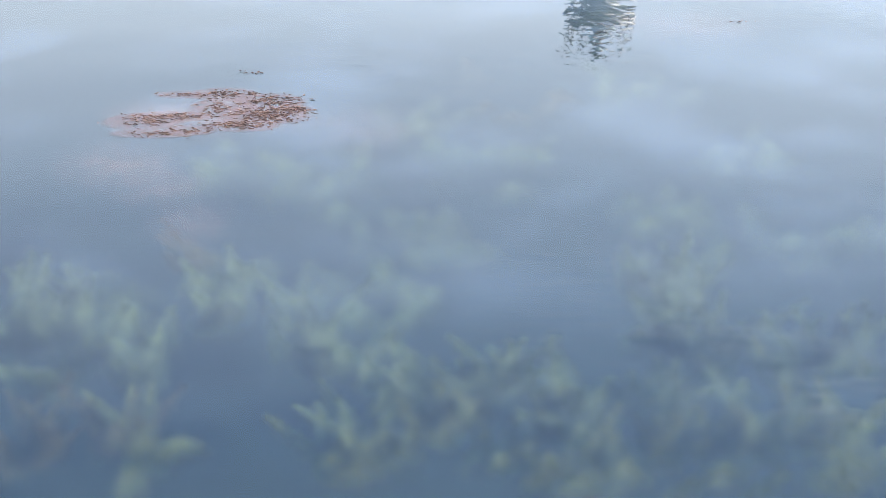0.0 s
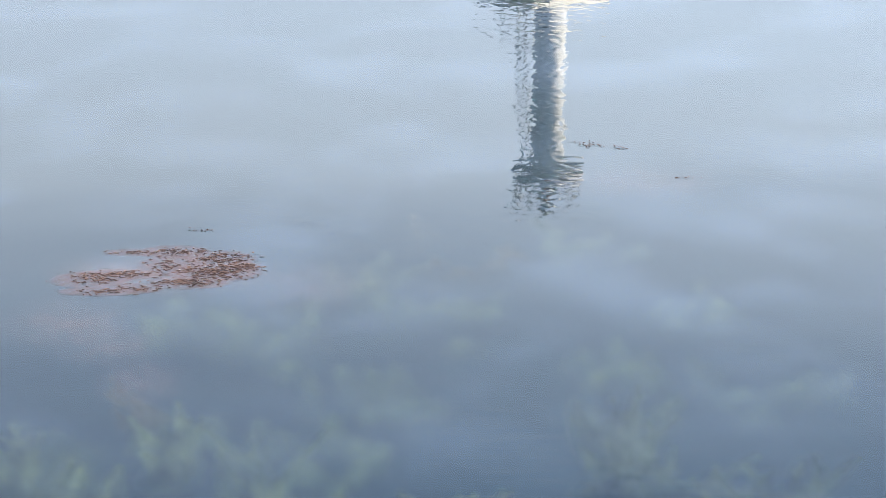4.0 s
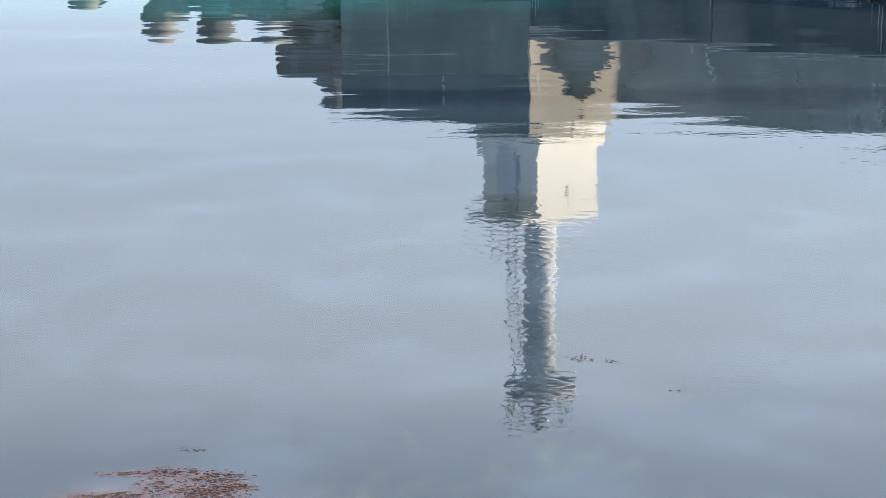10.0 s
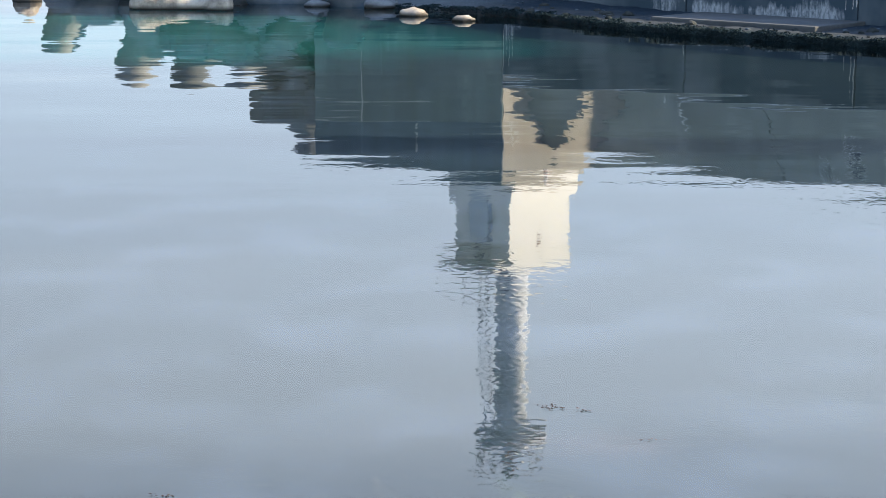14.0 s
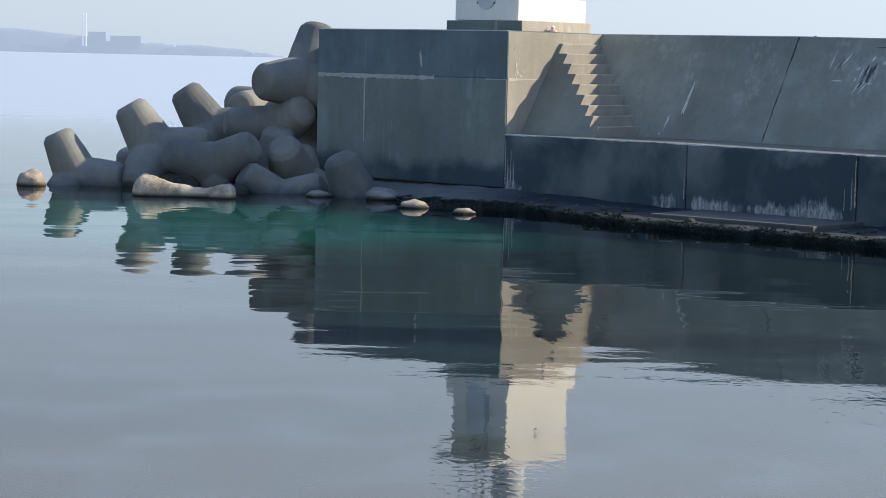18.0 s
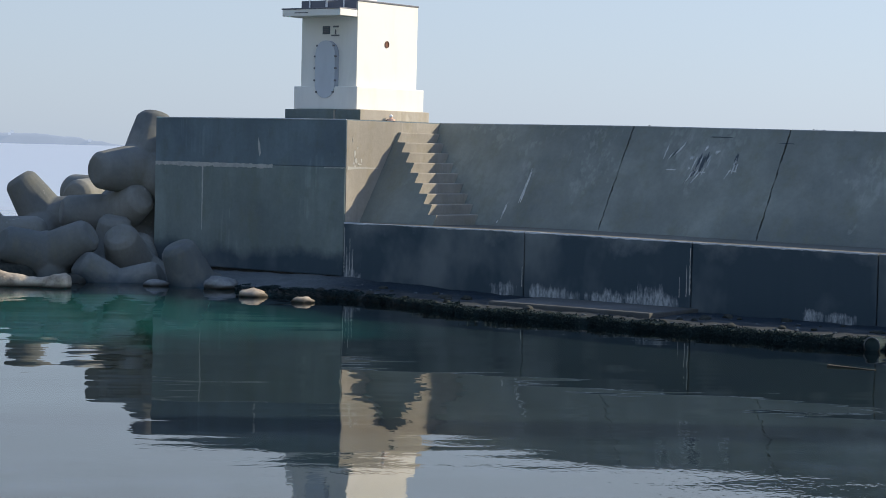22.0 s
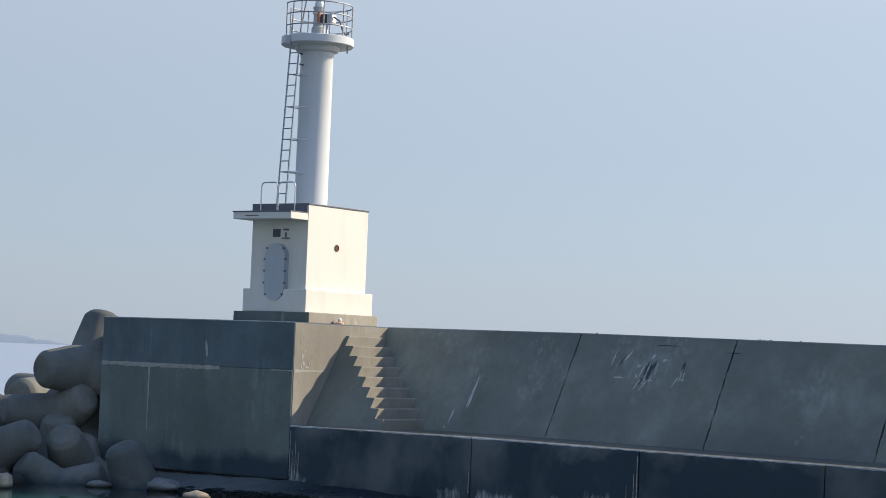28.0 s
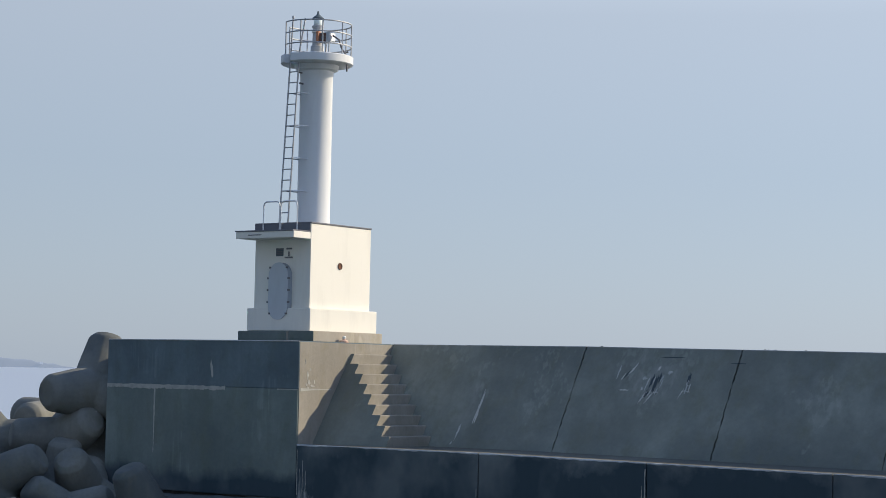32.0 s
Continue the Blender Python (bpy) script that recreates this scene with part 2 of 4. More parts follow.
rust = simple("rust", (0.10, 0.05, 0.035), (0.22, 0.11, 0.07), 12.0)
weed_brown = simple("weed_brown", (0.045, 0.031, 0.026), (0.165, 0.103, 0.082), 30.0)
weed_rust = simple("weed_rust", (0.11, 0.078, 0.05), (0.165, 0.12, 0.08), 3.0)
weed_tan = simple("weed_tan", (0.075, 0.048, 0.040), (0.165, 0.112, 0.095), 24.0)
weed_dark = simple("weed_dark", (0.010, 0.021, 0.024), (0.032, 0.052, 0.052), 2.2)
weed_green = simple("weed_green", (0.168, 0.160, 0.092), (0.258, 0.240, 0.138), 1.2)
weed_olive = simple("weed_olive", (0.195, 0.168, 0.080), (0.285, 0.240, 0.120), 1.6)
foam = simple("foam_bits", (0.75, 0.75, 0.7), (0.85, 0.85, 0.8), 3.0)
# Distance haze is put into the land's colour as a pale blue glow.
k = Mat("hazed_land")
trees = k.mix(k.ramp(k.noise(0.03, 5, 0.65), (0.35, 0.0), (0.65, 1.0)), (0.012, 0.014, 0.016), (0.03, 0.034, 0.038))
hazed_land = k.done(trees, 1.0)
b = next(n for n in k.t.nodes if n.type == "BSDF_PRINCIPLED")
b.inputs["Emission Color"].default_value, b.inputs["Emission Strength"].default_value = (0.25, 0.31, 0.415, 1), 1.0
# White walls get a similar glow, standing for haze and sunlight.
hazed_white = simple("hazed_white", (0.20, 0.21, 0.22), (0.30, 0.30, 0.31), 0.05)
b = next(n for n in hazed_white.node_tree.nodes if n.type == "BSDF_PRINCIPLED")
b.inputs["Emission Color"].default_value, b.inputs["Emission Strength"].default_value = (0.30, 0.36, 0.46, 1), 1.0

k = Mat("seabed")
sandy = k.noise(0.25, 5, 0.6)
seabed_mat = k.done(k.mix(k.ramp(sandy, (0.42, 0.0), (0.62, 1.0)), (0.0012, 0.004, 0.006), (0.0025, 0.007, 0.010)), 0.9)
k = Mat("shoal_sand")
dx = k.math("SUBTRACT", k.axis(0), -2.5)
dy = k.math("SUBTRACT", k.axis(1), -9.0)
u = k.math("DIVIDE", k.math("ADD", k.math("MULTIPLY", dx, 0.76), k.math("MULTIPLY", dy, 0.65)), 13.0)
v = k.math("DIVIDE", k.math("ADD", k.math("MULTIPLY", dx, -0.65), k.math("MULTIPLY", dy, 0.76)), 10.5)
away = k.math("ADD", k.math("ADD", k.math("MULTIPLY", u, u), k.math("MULTIPLY", v, v)), k.math("MULTIPLY", k.math("SUBTRACT", k.noise(0.22, 4, 0.6), 0.5), 2.4))
sand = k.mix(k.noise(0.6, 5, 0.6), (0.002, 0.078, 0.068), (0.004, 0.142, 0.124))
weedy = k.mix(k.ramp(k.noise(0.8, 6, 0.65), (0.38, 0.0), (0.62, 1.0)), (0.0005, 0.002, 0.002), (0.003, 0.006, 0.005))
# The y mask darkens sand near the wall, painting in the wall's shadow.
sand_mat = k.done(k.mix(k.math("MULTIPLY", k.band(away, 1.05, 0.25), k.band(k.math("ADD", k.axis(1), k.math("MULTIPLY", k.axis(0), 0.3)), -3.0, -7.0)), weedy, sand), 0.9)

k = Mat("sea_water")
across = k.math("ADD", k.math("MULTIPLY", k.axis(0), 0.73), k.math("MULTIPLY", k.axis(1), 0.68))
along = k.math("ADD", k.math("MULTIPLY", k.axis(0), -0.68), k.math("MULTIPLY", k.axis(1), 0.73))
inshore = k.math("ADD", k.math("MULTIPLY", k.axis(0), 0.65), k.math("MULTIPLY", k.axis(1), -0.76))
crests = k.n("CombineXYZ", X=k.math("MULTIPLY", across, 0.32), Y=along).outputs[0]
rollers = k.n("CombineXYZ", X=k.math("MULTIPLY", across, 0.6), Y=along).outputs[0]
swell = k.n("TexNoise", Vector=rollers, Scale=0.33, Detail=1.5, Roughness=0.45).outputs["Fac"]
chop = k.n("TexNoise", Vector=crests, Scale=1.6, Detail=1.5, Roughness=0.45).outputs["Fac"]
ripple = k.n("TexNoise", Vector=k.scaled((1, 1, 1)), Scale=7.5, Detail=1.0, Roughness=0.4, Distortion=0.6).outputs["Fac"]
# a breath of wind ripples the water near the harbour quay and leaves it glassy under the wall
breeze = k.math("MULTIPLY", k.band(inshore, 24.0, 38.0), k.math("ADD", 0.0003, k.math("MULTIPLY", k.band(inshore, 45.0, 41.0), 0.0007)))
patch = k.math("MULTIPLY", k.band(k.noise(0.22, 3, 0.5), 0.50, 0.66), k.math("ADD", 0.0001, k.math("MULTIPLY", k.band(inshore, 24.0, 42.0), 0.0008)))
gust = k.math("MULTIPLY", k.math("MULTIPLY", k.band(inshore, 45.0, 48.5), k.band(k.noise(0.8, 3, 0.55), 0.46, 0.62)), k.math("MULTIPLY", k.band(across, -4.2, -1.8), 0.0024))
outer = k.band(k.math("ADD", k.axis(1), k.math("MULTIPLY", k.axis(0), -0.35)), 6.0, 60.0)
rough_sea = k.math("ADD", k.math("ADD", 0.00006, breeze), patch)
wavelets = k.n("TexNoise", Vector=k.n("CombineXYZ", X=k.math("MULTIPLY", k.math("ADD", across, k.math("MULTIPLY", along, 0.5)), 4.0), Y=k.math("MULTIPLY", along, 13.0)).outputs[0], Scale=1.0, Detail=1.0, Roughness=0.4).outputs["Fac"]
h = k.math("ADD", k.math("MULTIPLY", swell, k.math("ADD", 0.015, k.math("MULTIPLY", k.band(inshore, 38.0, 24.0), 0.024))), k.math("ADD", k.math("MULTIPLY", chop, k.math("ADD", 0.0008, k.math("MULTIPLY", k.band(inshore, 40.0, 26.0), 0.0032))), k.math("ADD", k.math("MULTIPLY", wavelets, gust), k.math("MULTIPLY", ripple, rough_sea))))
wave = k.bump(h, 1.0, 1.0)
fres = k.n("Fresnel", IOR=1.34, Normal=wave)
gloss = k.n("BsdfGlossy", Roughness=k.math("ADD", 0.008, k.math("MULTIPLY", outer, 0.3)), Normal=wave)
gloss.inputs["Color"].default_value = (1, 1, 1, 1)
clear = k.n("BsdfRefraction", Color=(0.45, 0.71, 0.775, 1), Roughness=0.235, IOR=1.33, Normal=wave)
murk = k.n("BsdfDiffuse", Color=(0.108, 0.150, 0.206, 1))
drift = k.n("CombineXYZ", X=across, Y=k.math("MULTIPLY", along, 0.9))
silt = k.n("TexNoise", Vector=drift.outputs[0], Scale=0.8, Detail=6.0, Roughness=0.55).outputs["Fac"]
cloudy = k.math("MULTIPLY", k.band(silt, 0.46, 0.66), k.math("MULTIPLY", k.band(inshore, 24.0, 34.0), k.band(inshore, 49.5, 46.5)))
body = k.n("MixShader", Fac=k.math("ADD", 0.002, k.math("MULTIPLY", cloudy, 0.19)))
k.t.links.new(clear.outputs[0], body.inputs[1])
k.t.links.new(murk.outputs[0], body.inputs[2])
water_mix = k.n("MixShader", Fac=k.math("MINIMUM", fres.outputs[0], 0.84))
k.t.links.new(body.outputs[0], water_mix.inputs[1])
k.t.links.new(gloss.outputs[0], water_mix.inputs[2])
k.t.links.new(water_mix.outputs[0], k.out.inputs[0])
water_mat = k.m


# ---- helpers for meshes ----
def thing(name, label, category, at=(0, 0, 0), group="", kind=""):
    ob = new(name)
    ob.empty_display_size = 0.2
    ob.matrix_world = Matrix.Translation(at)
    return tagged(ob, label, category, group, kind)


def mesh_of(name, bm, mat, smooth=False):
    me = bpy.data.meshes.new(name)
    bmesh.ops.recalc_face_normals(bm, faces=bm.faces)
    bm.to_mesh(me)
    bm.free()
    for m in (mat if isinstance(mat, (list, tuple)) else (mat,)):
        me.materials.append(m)
    if smooth:
        me.polygons.foreach_set("use_smooth", [True] * len(me.polygons))
        me.set_sharp_from_angle(angle=radians(40))
    return me


def part(name, bm, mat, parent, label="", smooth=False):
    """One mesh object under a thing; the mesh is in world metres."""
    ob = new(name, mesh_of(name, bm, mat, smooth))
    if parent is not None:
        ob.parent = parent
        at = Vector((0, 0, 0))
        p = parent
        while p is not None:
            at += p.matrix_basis.translation
            p = p.parent
        ob.matrix_basis = Matrix.Translation(-at)
    return tagged(ob, label)


def prism(poly, z0, z1, bm=None):
    """Upright prism over a plan polygon."""
    bm = bm or bmesh.new()
    lo = [bm.verts.new((x, y, z0)) for x, y in poly]
    hi = [bm.verts.new((x, y, z1)) for x, y in poly]
    bm.faces.new(lo[::-1])
    bm.faces.new(hi)
    for i in range(len(poly)):
        j = (i + 1) % len(poly)
        bm.faces.new((lo[i], lo[j], hi[j], hi[i]))
    return bm


def box(x0, x1, y0, y1, z0, z1, bevel=0.0, bm=None):
    own = bm is None
    bm = prism([(x0, y0), (x1, y0), (x1, y1), (x0, y1)], z0, z1, bm)
    if bevel and own:
        bmesh.ops.bevel(bm, geom=bm.edges[:], offset=bevel, segments=2, affect="EDGES", profile=0.6)
    return bm


def extrude_x(profile, x0, x1, bm=None):
    """A profile of (y, z) run along x."""
    bm = bm or bmesh.new()
    a = [bm.verts.new((x0, y, z)) for y, z in profile]
    b = [bm.verts.new((x1, y, z)) for y, z in profile]
    bm.faces.new(a)
    bm.faces.new(b[::-1])
    for i in range(len(profile)):
        j = (i + 1) % len(profile)
        bm.faces.new((a[i], b[i], b[j], a[j]))
    return bm


def rod(p, q, r0, r1=None, seg=12, bm=None, caps=True):
    bm = bm or bmesh.new()
    p, q = Vector(p), Vector(q)
    m = Matrix.Translation((p + q) / 2) @ (q - p).to_track_quat("Z", "Y").to_matrix().to_4x4()
    bmesh.ops.create_cone(bm, cap_ends=caps, segments=seg, radius1=r0, radius2=r0 if r1 is None else r1, depth=(q - p).length, matrix=m)
    return bm


def pipe(points, r, seg=8, bm=None):
    """A bent tube through points."""
    bm = bm or bmesh.new()
    pts = [Vector(p) for p in points]
    rings = []
    for i, p in enumerate(pts):
        way = (pts[min(i + 1, len(pts) - 1)] - pts[max(i - 1, 0)]).normalized()
        q = way.to_track_quat("Z", "Y")
        rings.append([bm.verts.new(p + q @ Vector((r * math.cos(2 * math.pi * s / seg), r * math.sin(2 * math.pi * s / seg), 0))) for s in range(seg)])
    for a, b in zip(rings, rings[1:]):
        for s in range(seg):
            bm.faces.new((a[s], a[(s + 1) % seg], b[(s + 1) % seg], b[s]))
    bm.faces.new(rings[0][::-1])
    bm.faces.new(rings[-1])
    return bm


def lathe(cx, cy, profile, seg=48, bm=None):
    """A turned body: profile of (radius, z)."""
    bm = bm or bmesh.new()
    rings = [[bm.verts.new((cx + r * math.cos(2 * math.pi * s / seg), cy + r * math.sin(2 * math.pi * s / seg), z)) for s in range(seg)] for r, z in profile]
    for a, b in zip(rings, rings[1:]):
        for s in range(seg):
            bm.faces.new((a[s], a[(s + 1) % seg], b[(s + 1) % seg], b[s]))
    bm.faces.new(rings[0][::-1])
    bm.faces.new(rings[-1])
    return bm


def sector(cx, cy, section, a0, a1, n=60):
    """Part of a turned ring: a closed section of (radius, z) swept between two angles in degrees."""
    bm = bmesh.new()
    rings = []
    for i in range(n + 1):
        a = radians(a0 + (a1 - a0) * i / n)
        rings.append([bm.verts.new((cx + r * math.cos(a), cy + r * math.sin(a), z)) for r, z in section])
    m = len(section)
    for a, b in zip(rings, rings[1:]):
        for j in range(m):
            bm.faces.new((a[j], b[j], b[(j + 1) % m], a[(j + 1) % m]))
    bm.faces.new(rings[0])
    bm.faces.new(rings[-1][::-1])
    return bm


def arc_points(cx, cy, z, r, a0, a1, n=24):
    return [(cx + r * math.cos(radians(a0 + (a1 - a0) * i / n)), cy + r * math.sin(radians(a0 + (a1 - a0) * i / n)), z) for i in range(n + 1)]


# ---- sea, seabed, far land ----
def sheet(name, z, size, mat, label, category):
    bm = bmesh.new()
    for v in ((-size, -size), (size, -size), (size, size), (-size, size)):
        bm.verts.new((*v, z))
    bm.faces.new(bm.verts[:])
    ob = new(name, mesh_of(name, bm, mat))
    return tagged(ob, label, category, kind="structure")


sea = sheet("water", 0.0, 4800, water_mat, "calm clear blue-green harbour sea with faint ripples", "sea")
sea.visible_shadow = False
sheet("ground", -3.2, 4800, seabed_mat, "dark sandy seabed under the sea", "seabed")

bm = bmesh.new()
bmesh.ops.create_grid(bm, x_segments=80, y_segments=60, size=1.0)
for v in bm.verts:
    x, y = v.co.x, v.co.y
    along, across = Vector((-0.65, 0.76)), Vector((0.76, 0.65))
    p = Vector((7.0, -8.0)) + across * (25 * x) + along * (14 * y)
    v.co = Vector((p.x, p.y, -1.35 - 2.6 * max(0, math.hypot(x, y) - 0.75) ** 1.1 + 0.25 * noise.noise(Vector((x * 6, y * 4, 0)))))
tagged(new("seabed_sand", mesh_of("seabed_sand", bm, sand_mat, True)), "pale sand shoal under shallow water beside the breakwater", "seabed", kind="structure")


def headland():
    land = thing("headland", "hazy low wooded headland across the bay with pale buildings", "headland", (-2250, 1900, 0), kind="structure")
    a, b = Vector((-2560, 1480, 0)), Vector((-2120, 2050, 0))
    n = 90
    bm = bmesh.new()
    rows = []
    for i in range(n + 1):
        s = i / n
        p = a.lerp(b, s)
        hgt = float(np.interp(s, (0, 0.3, 0.45, 0.56, 0.68, 0.76, 0.83, 0.9, 0.96, 1.0), (30, 37, 35, 28, 20, 17, 16, 12, 6, 2)))
        hgt += 0.9 * noise.noise(Vector((s * 24, 0, 0))) + (1.1 if s < 0.7 else 2.2) * noise.noise(Vector((s * 60, 3, 0)))
        back = Vector((-0.78, 0.62, 0))
        rows.append([bm.verts.new(p + back * d + Vector((0, 0, hgt * f - 1))) for d, f in ((0, 0), (6, 0.7), (14, 0.92), (40, 1.0), (220, 0.6), (300, 0))])
    for r0, r1 in zip(rows, rows[1:]):
        for j in range(5):
            bm.faces.new((r0[j], r1[j], r1[j + 1], r0[j + 1]))
    part("land", bm, hazed_land, land, smooth=True)
    way, back = (b - a).normalized(), Vector((-0.78, 0.62, 0))

    def block(name, p, length, deep, z0, z1, mat, label=""):
        bm = bmesh.new()
        c = [p, p + way * length, p + way * length + back * deep, p + back * deep]
        part(name, prism([(v.x, v.y) for v in c], z0, z1, bm), mat, land, label)
    at = lambda x: a.lerp(b, x)
    for dx in (0.0, 4.6):
        p = at(0.5865) + way * dx
        part("chimney", rod((p.x, p.y, 10), (p.x, p.y, 57), 1.1, 0.9, 10), hazed_white, land, "tall white chimney stack")
    block("building", at(0.597), 25, 30, 18, 31, hazed_land, "long grey works hall")
    block("building", at(0.6325), 5.5, 20, 18, 30, hazed_white, "pale end of a works hall")
    block("building", at(0.641), 43, 30, 16, 26, hazed_land, "long grey works hall")
    block("building", at(0.7015), 7, 20, 16, 25, hazed_white, "pale end of a works hall")
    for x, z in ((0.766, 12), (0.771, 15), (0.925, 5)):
        block("building", at(x), 4, 6, z, z + 3.5, hazed_white, "small white house")


headland()

# ---- breakwater ----
TOP, LEDGE, QUAY_Y = 4.82, 1.945, -0.03
SLOPE = ((2.63, LEDGE), (4.36, TOP))


head = thing("breakwater_head", "weathered concrete head block at the end of the breakwater", "breakwater", (0, 0, 0), kind="structure")
part("lower_block", box(-7.42, 0.0, 0.0, 9.0, 0.43, 3.47, 0.03), concrete_head, head)
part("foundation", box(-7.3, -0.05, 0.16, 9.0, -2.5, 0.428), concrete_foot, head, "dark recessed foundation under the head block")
part("upper_block", box(-7.42, 0.012, 0.012, 9.0, 3.472, TOP, 0.03), concrete_cap, head, "smoother upper pour of the head block")

# Added pale strip: the sunlit rim of the block, painted on.
part("arris", box(-7.40, 0.014, -0.004, 0.035, TOP - 0.028, TOP + 0.004, 0.012), sunlit_edge_mat, head, "top edge painted pale as a sunlit rim")
part("side_face", box(-0.01, 0.016, 0.05, 8.9, 0.5, TOP - 0.03, 0.004), concrete_side, head, "paler concrete face beside the stairs")


def ragged(n, x0, x1, y, z, drop, rise, seed):
    """A thin uneven strip of lime on the plane of that y."""
    rnd = random.Random(seed)
    bm = bmesh.new()
    top, bot = [], []
    for i in range(n + 1):
        x = x0 + (x1 - x0) * i / n
        wide = 0.5 + 0.6 * noise.noise(Vector((x * 1.1, seed, 0))) + 0.25 * noise.noise(Vector((x * 4.0, seed, 5)))
        top.append(bm.verts.new((x, y, z + rise * max(0.15, wide + rnd.uniform(-0.08, 0.08)))))
        bot.append(bm.verts.new((x, y, z - drop * max(0.1, wide + rnd.uniform(-0.12, 0.12)))))
    for i in range(n):
        bm.faces.new((bot[i], bot[i + 1], top[i + 1], top[i]))
    geo = bmesh.ops.extrude_face_region(bm, geom=bm.faces[:])
    bmesh.ops.translate(bm, verts=[v for v in geo["geom"] if isinstance(v, bmesh.types.BMVert)], vec=(0, 0.02, 0))
    return bm


lime = simple("lime_deposit", (0.30, 0.31, 0.29), (0.42, 0.42, 0.38), 4.0)
part("lime_seam", ragged(90, -7.4, -2.7, -0.008, 3.46, 0.16, 0.085, 1), lime, head, "pale lime run along the pour joint")
part("lime_seam", ragged(14, -0.75, -0.02, -0.008, 3.46, 0.04, 0.02, 2), lime, head, "pale lime run along the pour joint")
bm = bmesh.new()
for i in range(30):
    z = 3.4 - i * 0.063
    w = 0.022 * (1.2 - i / 30) + 0.003
    box(-5.45 - w + 0.004 * math.sin(i * 1.3), -5.45 + w + 0.005 * math.sin(i * 2.3), -0.008, 0.01, z - 0.063, z, bm=bm)
part("lime_drip", bm, lime, head, "pale lime drip down the concrete")


def fleck(points, push, thick, mat, parent, name, label=""):
    """A flat ragged chip: points on a face, its outward way and its thickness."""
    bm = bmesh.new()
    push = Vector(push).normalized()
    a = [bm.verts.new(Vector(p) + push * thick) for p in points]
    b = [bm.verts.new(Vector(p) - push * 0.01) for p in points]
    bm.faces.new(a)
    for i in range(len(a)):
        j = (i + 1) % len(a)
        bm.faces.new((a[i], b[i], b[j], a[j]))
    return part(name, bm, mat, parent, label)


fleck([(-3.27, 0.012, 4.26), (-3.20, 0.012, 4.05), (-3.17, 0.012, 3.8), (-3.22, 0.012, 3.72), (-3.27, 0.012, 3.95), (-3.29, 0.012, 4.12)], (0, -1, 0), 0.006, lime, head, "lime_mark", "pale lime mark on the concrete")
rnd = random.Random(77)
for y, z, w, h in ((0.40, 3.86, 0.05, 0.14), (0.47, 3.66, 0.07, 0.10), (0.36, 3.58, 0.04, 0.06), (0.62, 3.56, 0.09, 0.05), (0.52, 4.02, 0.03, 0.05), (0.70, 3.68, 0.03, 0.09), (0.42, 3.5, 0.05, 0.03), (0.30, 4.25, 0.02, 0.10)):
    ring = [(0.016, y + w * rnd.uniform(0.4, 1.1) * math.cos(i * 0.571), z + h * rnd.uniform(0.4, 1.1) * math.sin(i * 0.571)) for i in range(11)]
    fleck(ring, (1, 0, 0), 0.006, lime, head, "lime_mark", "pale lime mark on the concrete")

fleck([(0.016, 0.10, 3.50), (0.016, 0.70, 3.485), (0.016, 1.45, 3.475), (0.016, 1.45, 3.455), (0.016, 0.60, 3.44), (0.016, 0.10, 3.41)], (1, 0, 0), 0.005, lime, head, "lime_seam", "pale lime run along the pour joint")
wall = thing("breakwater_wall", "long battered concrete breakwater wall with a walkway ledge", "breakwater", (0, 3, 0), kind="structure")
JOINTS = (0.012, 6.72, 11.52, 16.2, 21.0, 26.3, 33.0)


def slope_panel(x0, x1, seed):
    """A slab of the battered face between two open joints, with broken edges."""
    bm = bmesh.new()
    rnd = random.Random(seed)
    n = 46
    (ya, za), (yb, zb) = SLOPE
    cols = []
    for side, x in ((1, x0), (-1, x1)):
        off = 0.0
        col = []
        for i in range(n + 1):
            s = i / n
            off = max(0.0, min(0.024, off + rnd.uniform(-0.024, 0.024)))
            z = za + (zb - za) * s
            col.append((x + side * (0.004 + off), ya + (yb - ya) * s, z))
        cols.append([bm.verts.new(c) for c in col])
    back = [[bm.verts.new((c.co.x, c.co.y + 1.0, c.co.z)) for c in col] for col in cols]
    for i in range(n):
        bm.faces.new((cols[0][i], cols[1][i], cols[1][i + 1], cols[0][i + 1]))
        bm.faces.new((back[0][i], cols[0][i], cols[0][i + 1], back[0][i + 1]))
        bm.faces.new((cols[1][i], back[1][i], back[1][i + 1], cols[1][i + 1]))
    bm.faces.new((cols[0][-1], cols[1][-1], back[1][-1], back[0][-1]))
    return bm


for i, (x0, x1) in enumerate(zip(JOINTS, JOINTS[1:])):
    part("slope_panel", slope_panel(x0, x1, i), concrete_wall, wall)
for x0, x1 in zip(JOINTS, JOINTS[1:]):
    part("core", extrude_x([(SLOPE[0][0] + 0.35, -2.5), (9.0, -2.5), (9.0, TOP - 0.02), (SLOPE[1][0] + 0.35, TOP - 0.02), (SLOPE[0][0] + 0.35, LEDGE)], x0 + 0.003, x1 - 0.003), concrete_wall, wall, "rough concrete core behind the joints")
    # Pale strip added for the sunlit rim along the wall top.
    part("arris", box(x0 + 0.01, x1 - 0.01, SLOPE[1][0] - 0.012, SLOPE[1][0] + 0.03, TOP - 0.022, TOP + 0.004, 0.01), sunlit_edge_mat, wall, "top edge painted pale as a sunlit rim")
    part("coping", box(x0 + 0.006, x1 - 0.006, SLOPE[1][0] + 0.004, 8.98, TOP - 0.016, TOP, 0.0), concrete_wall, wall, "flat top of the wall")

fresh_lime = simple("fresh_chip", (0.36, 0.38, 0.36), (0.54, 0.54, 0.50), 6.0)
SCAR = Mat("spalled_concrete").done((0.072, 0.088, 0.096), 0.95, spec=0.02)


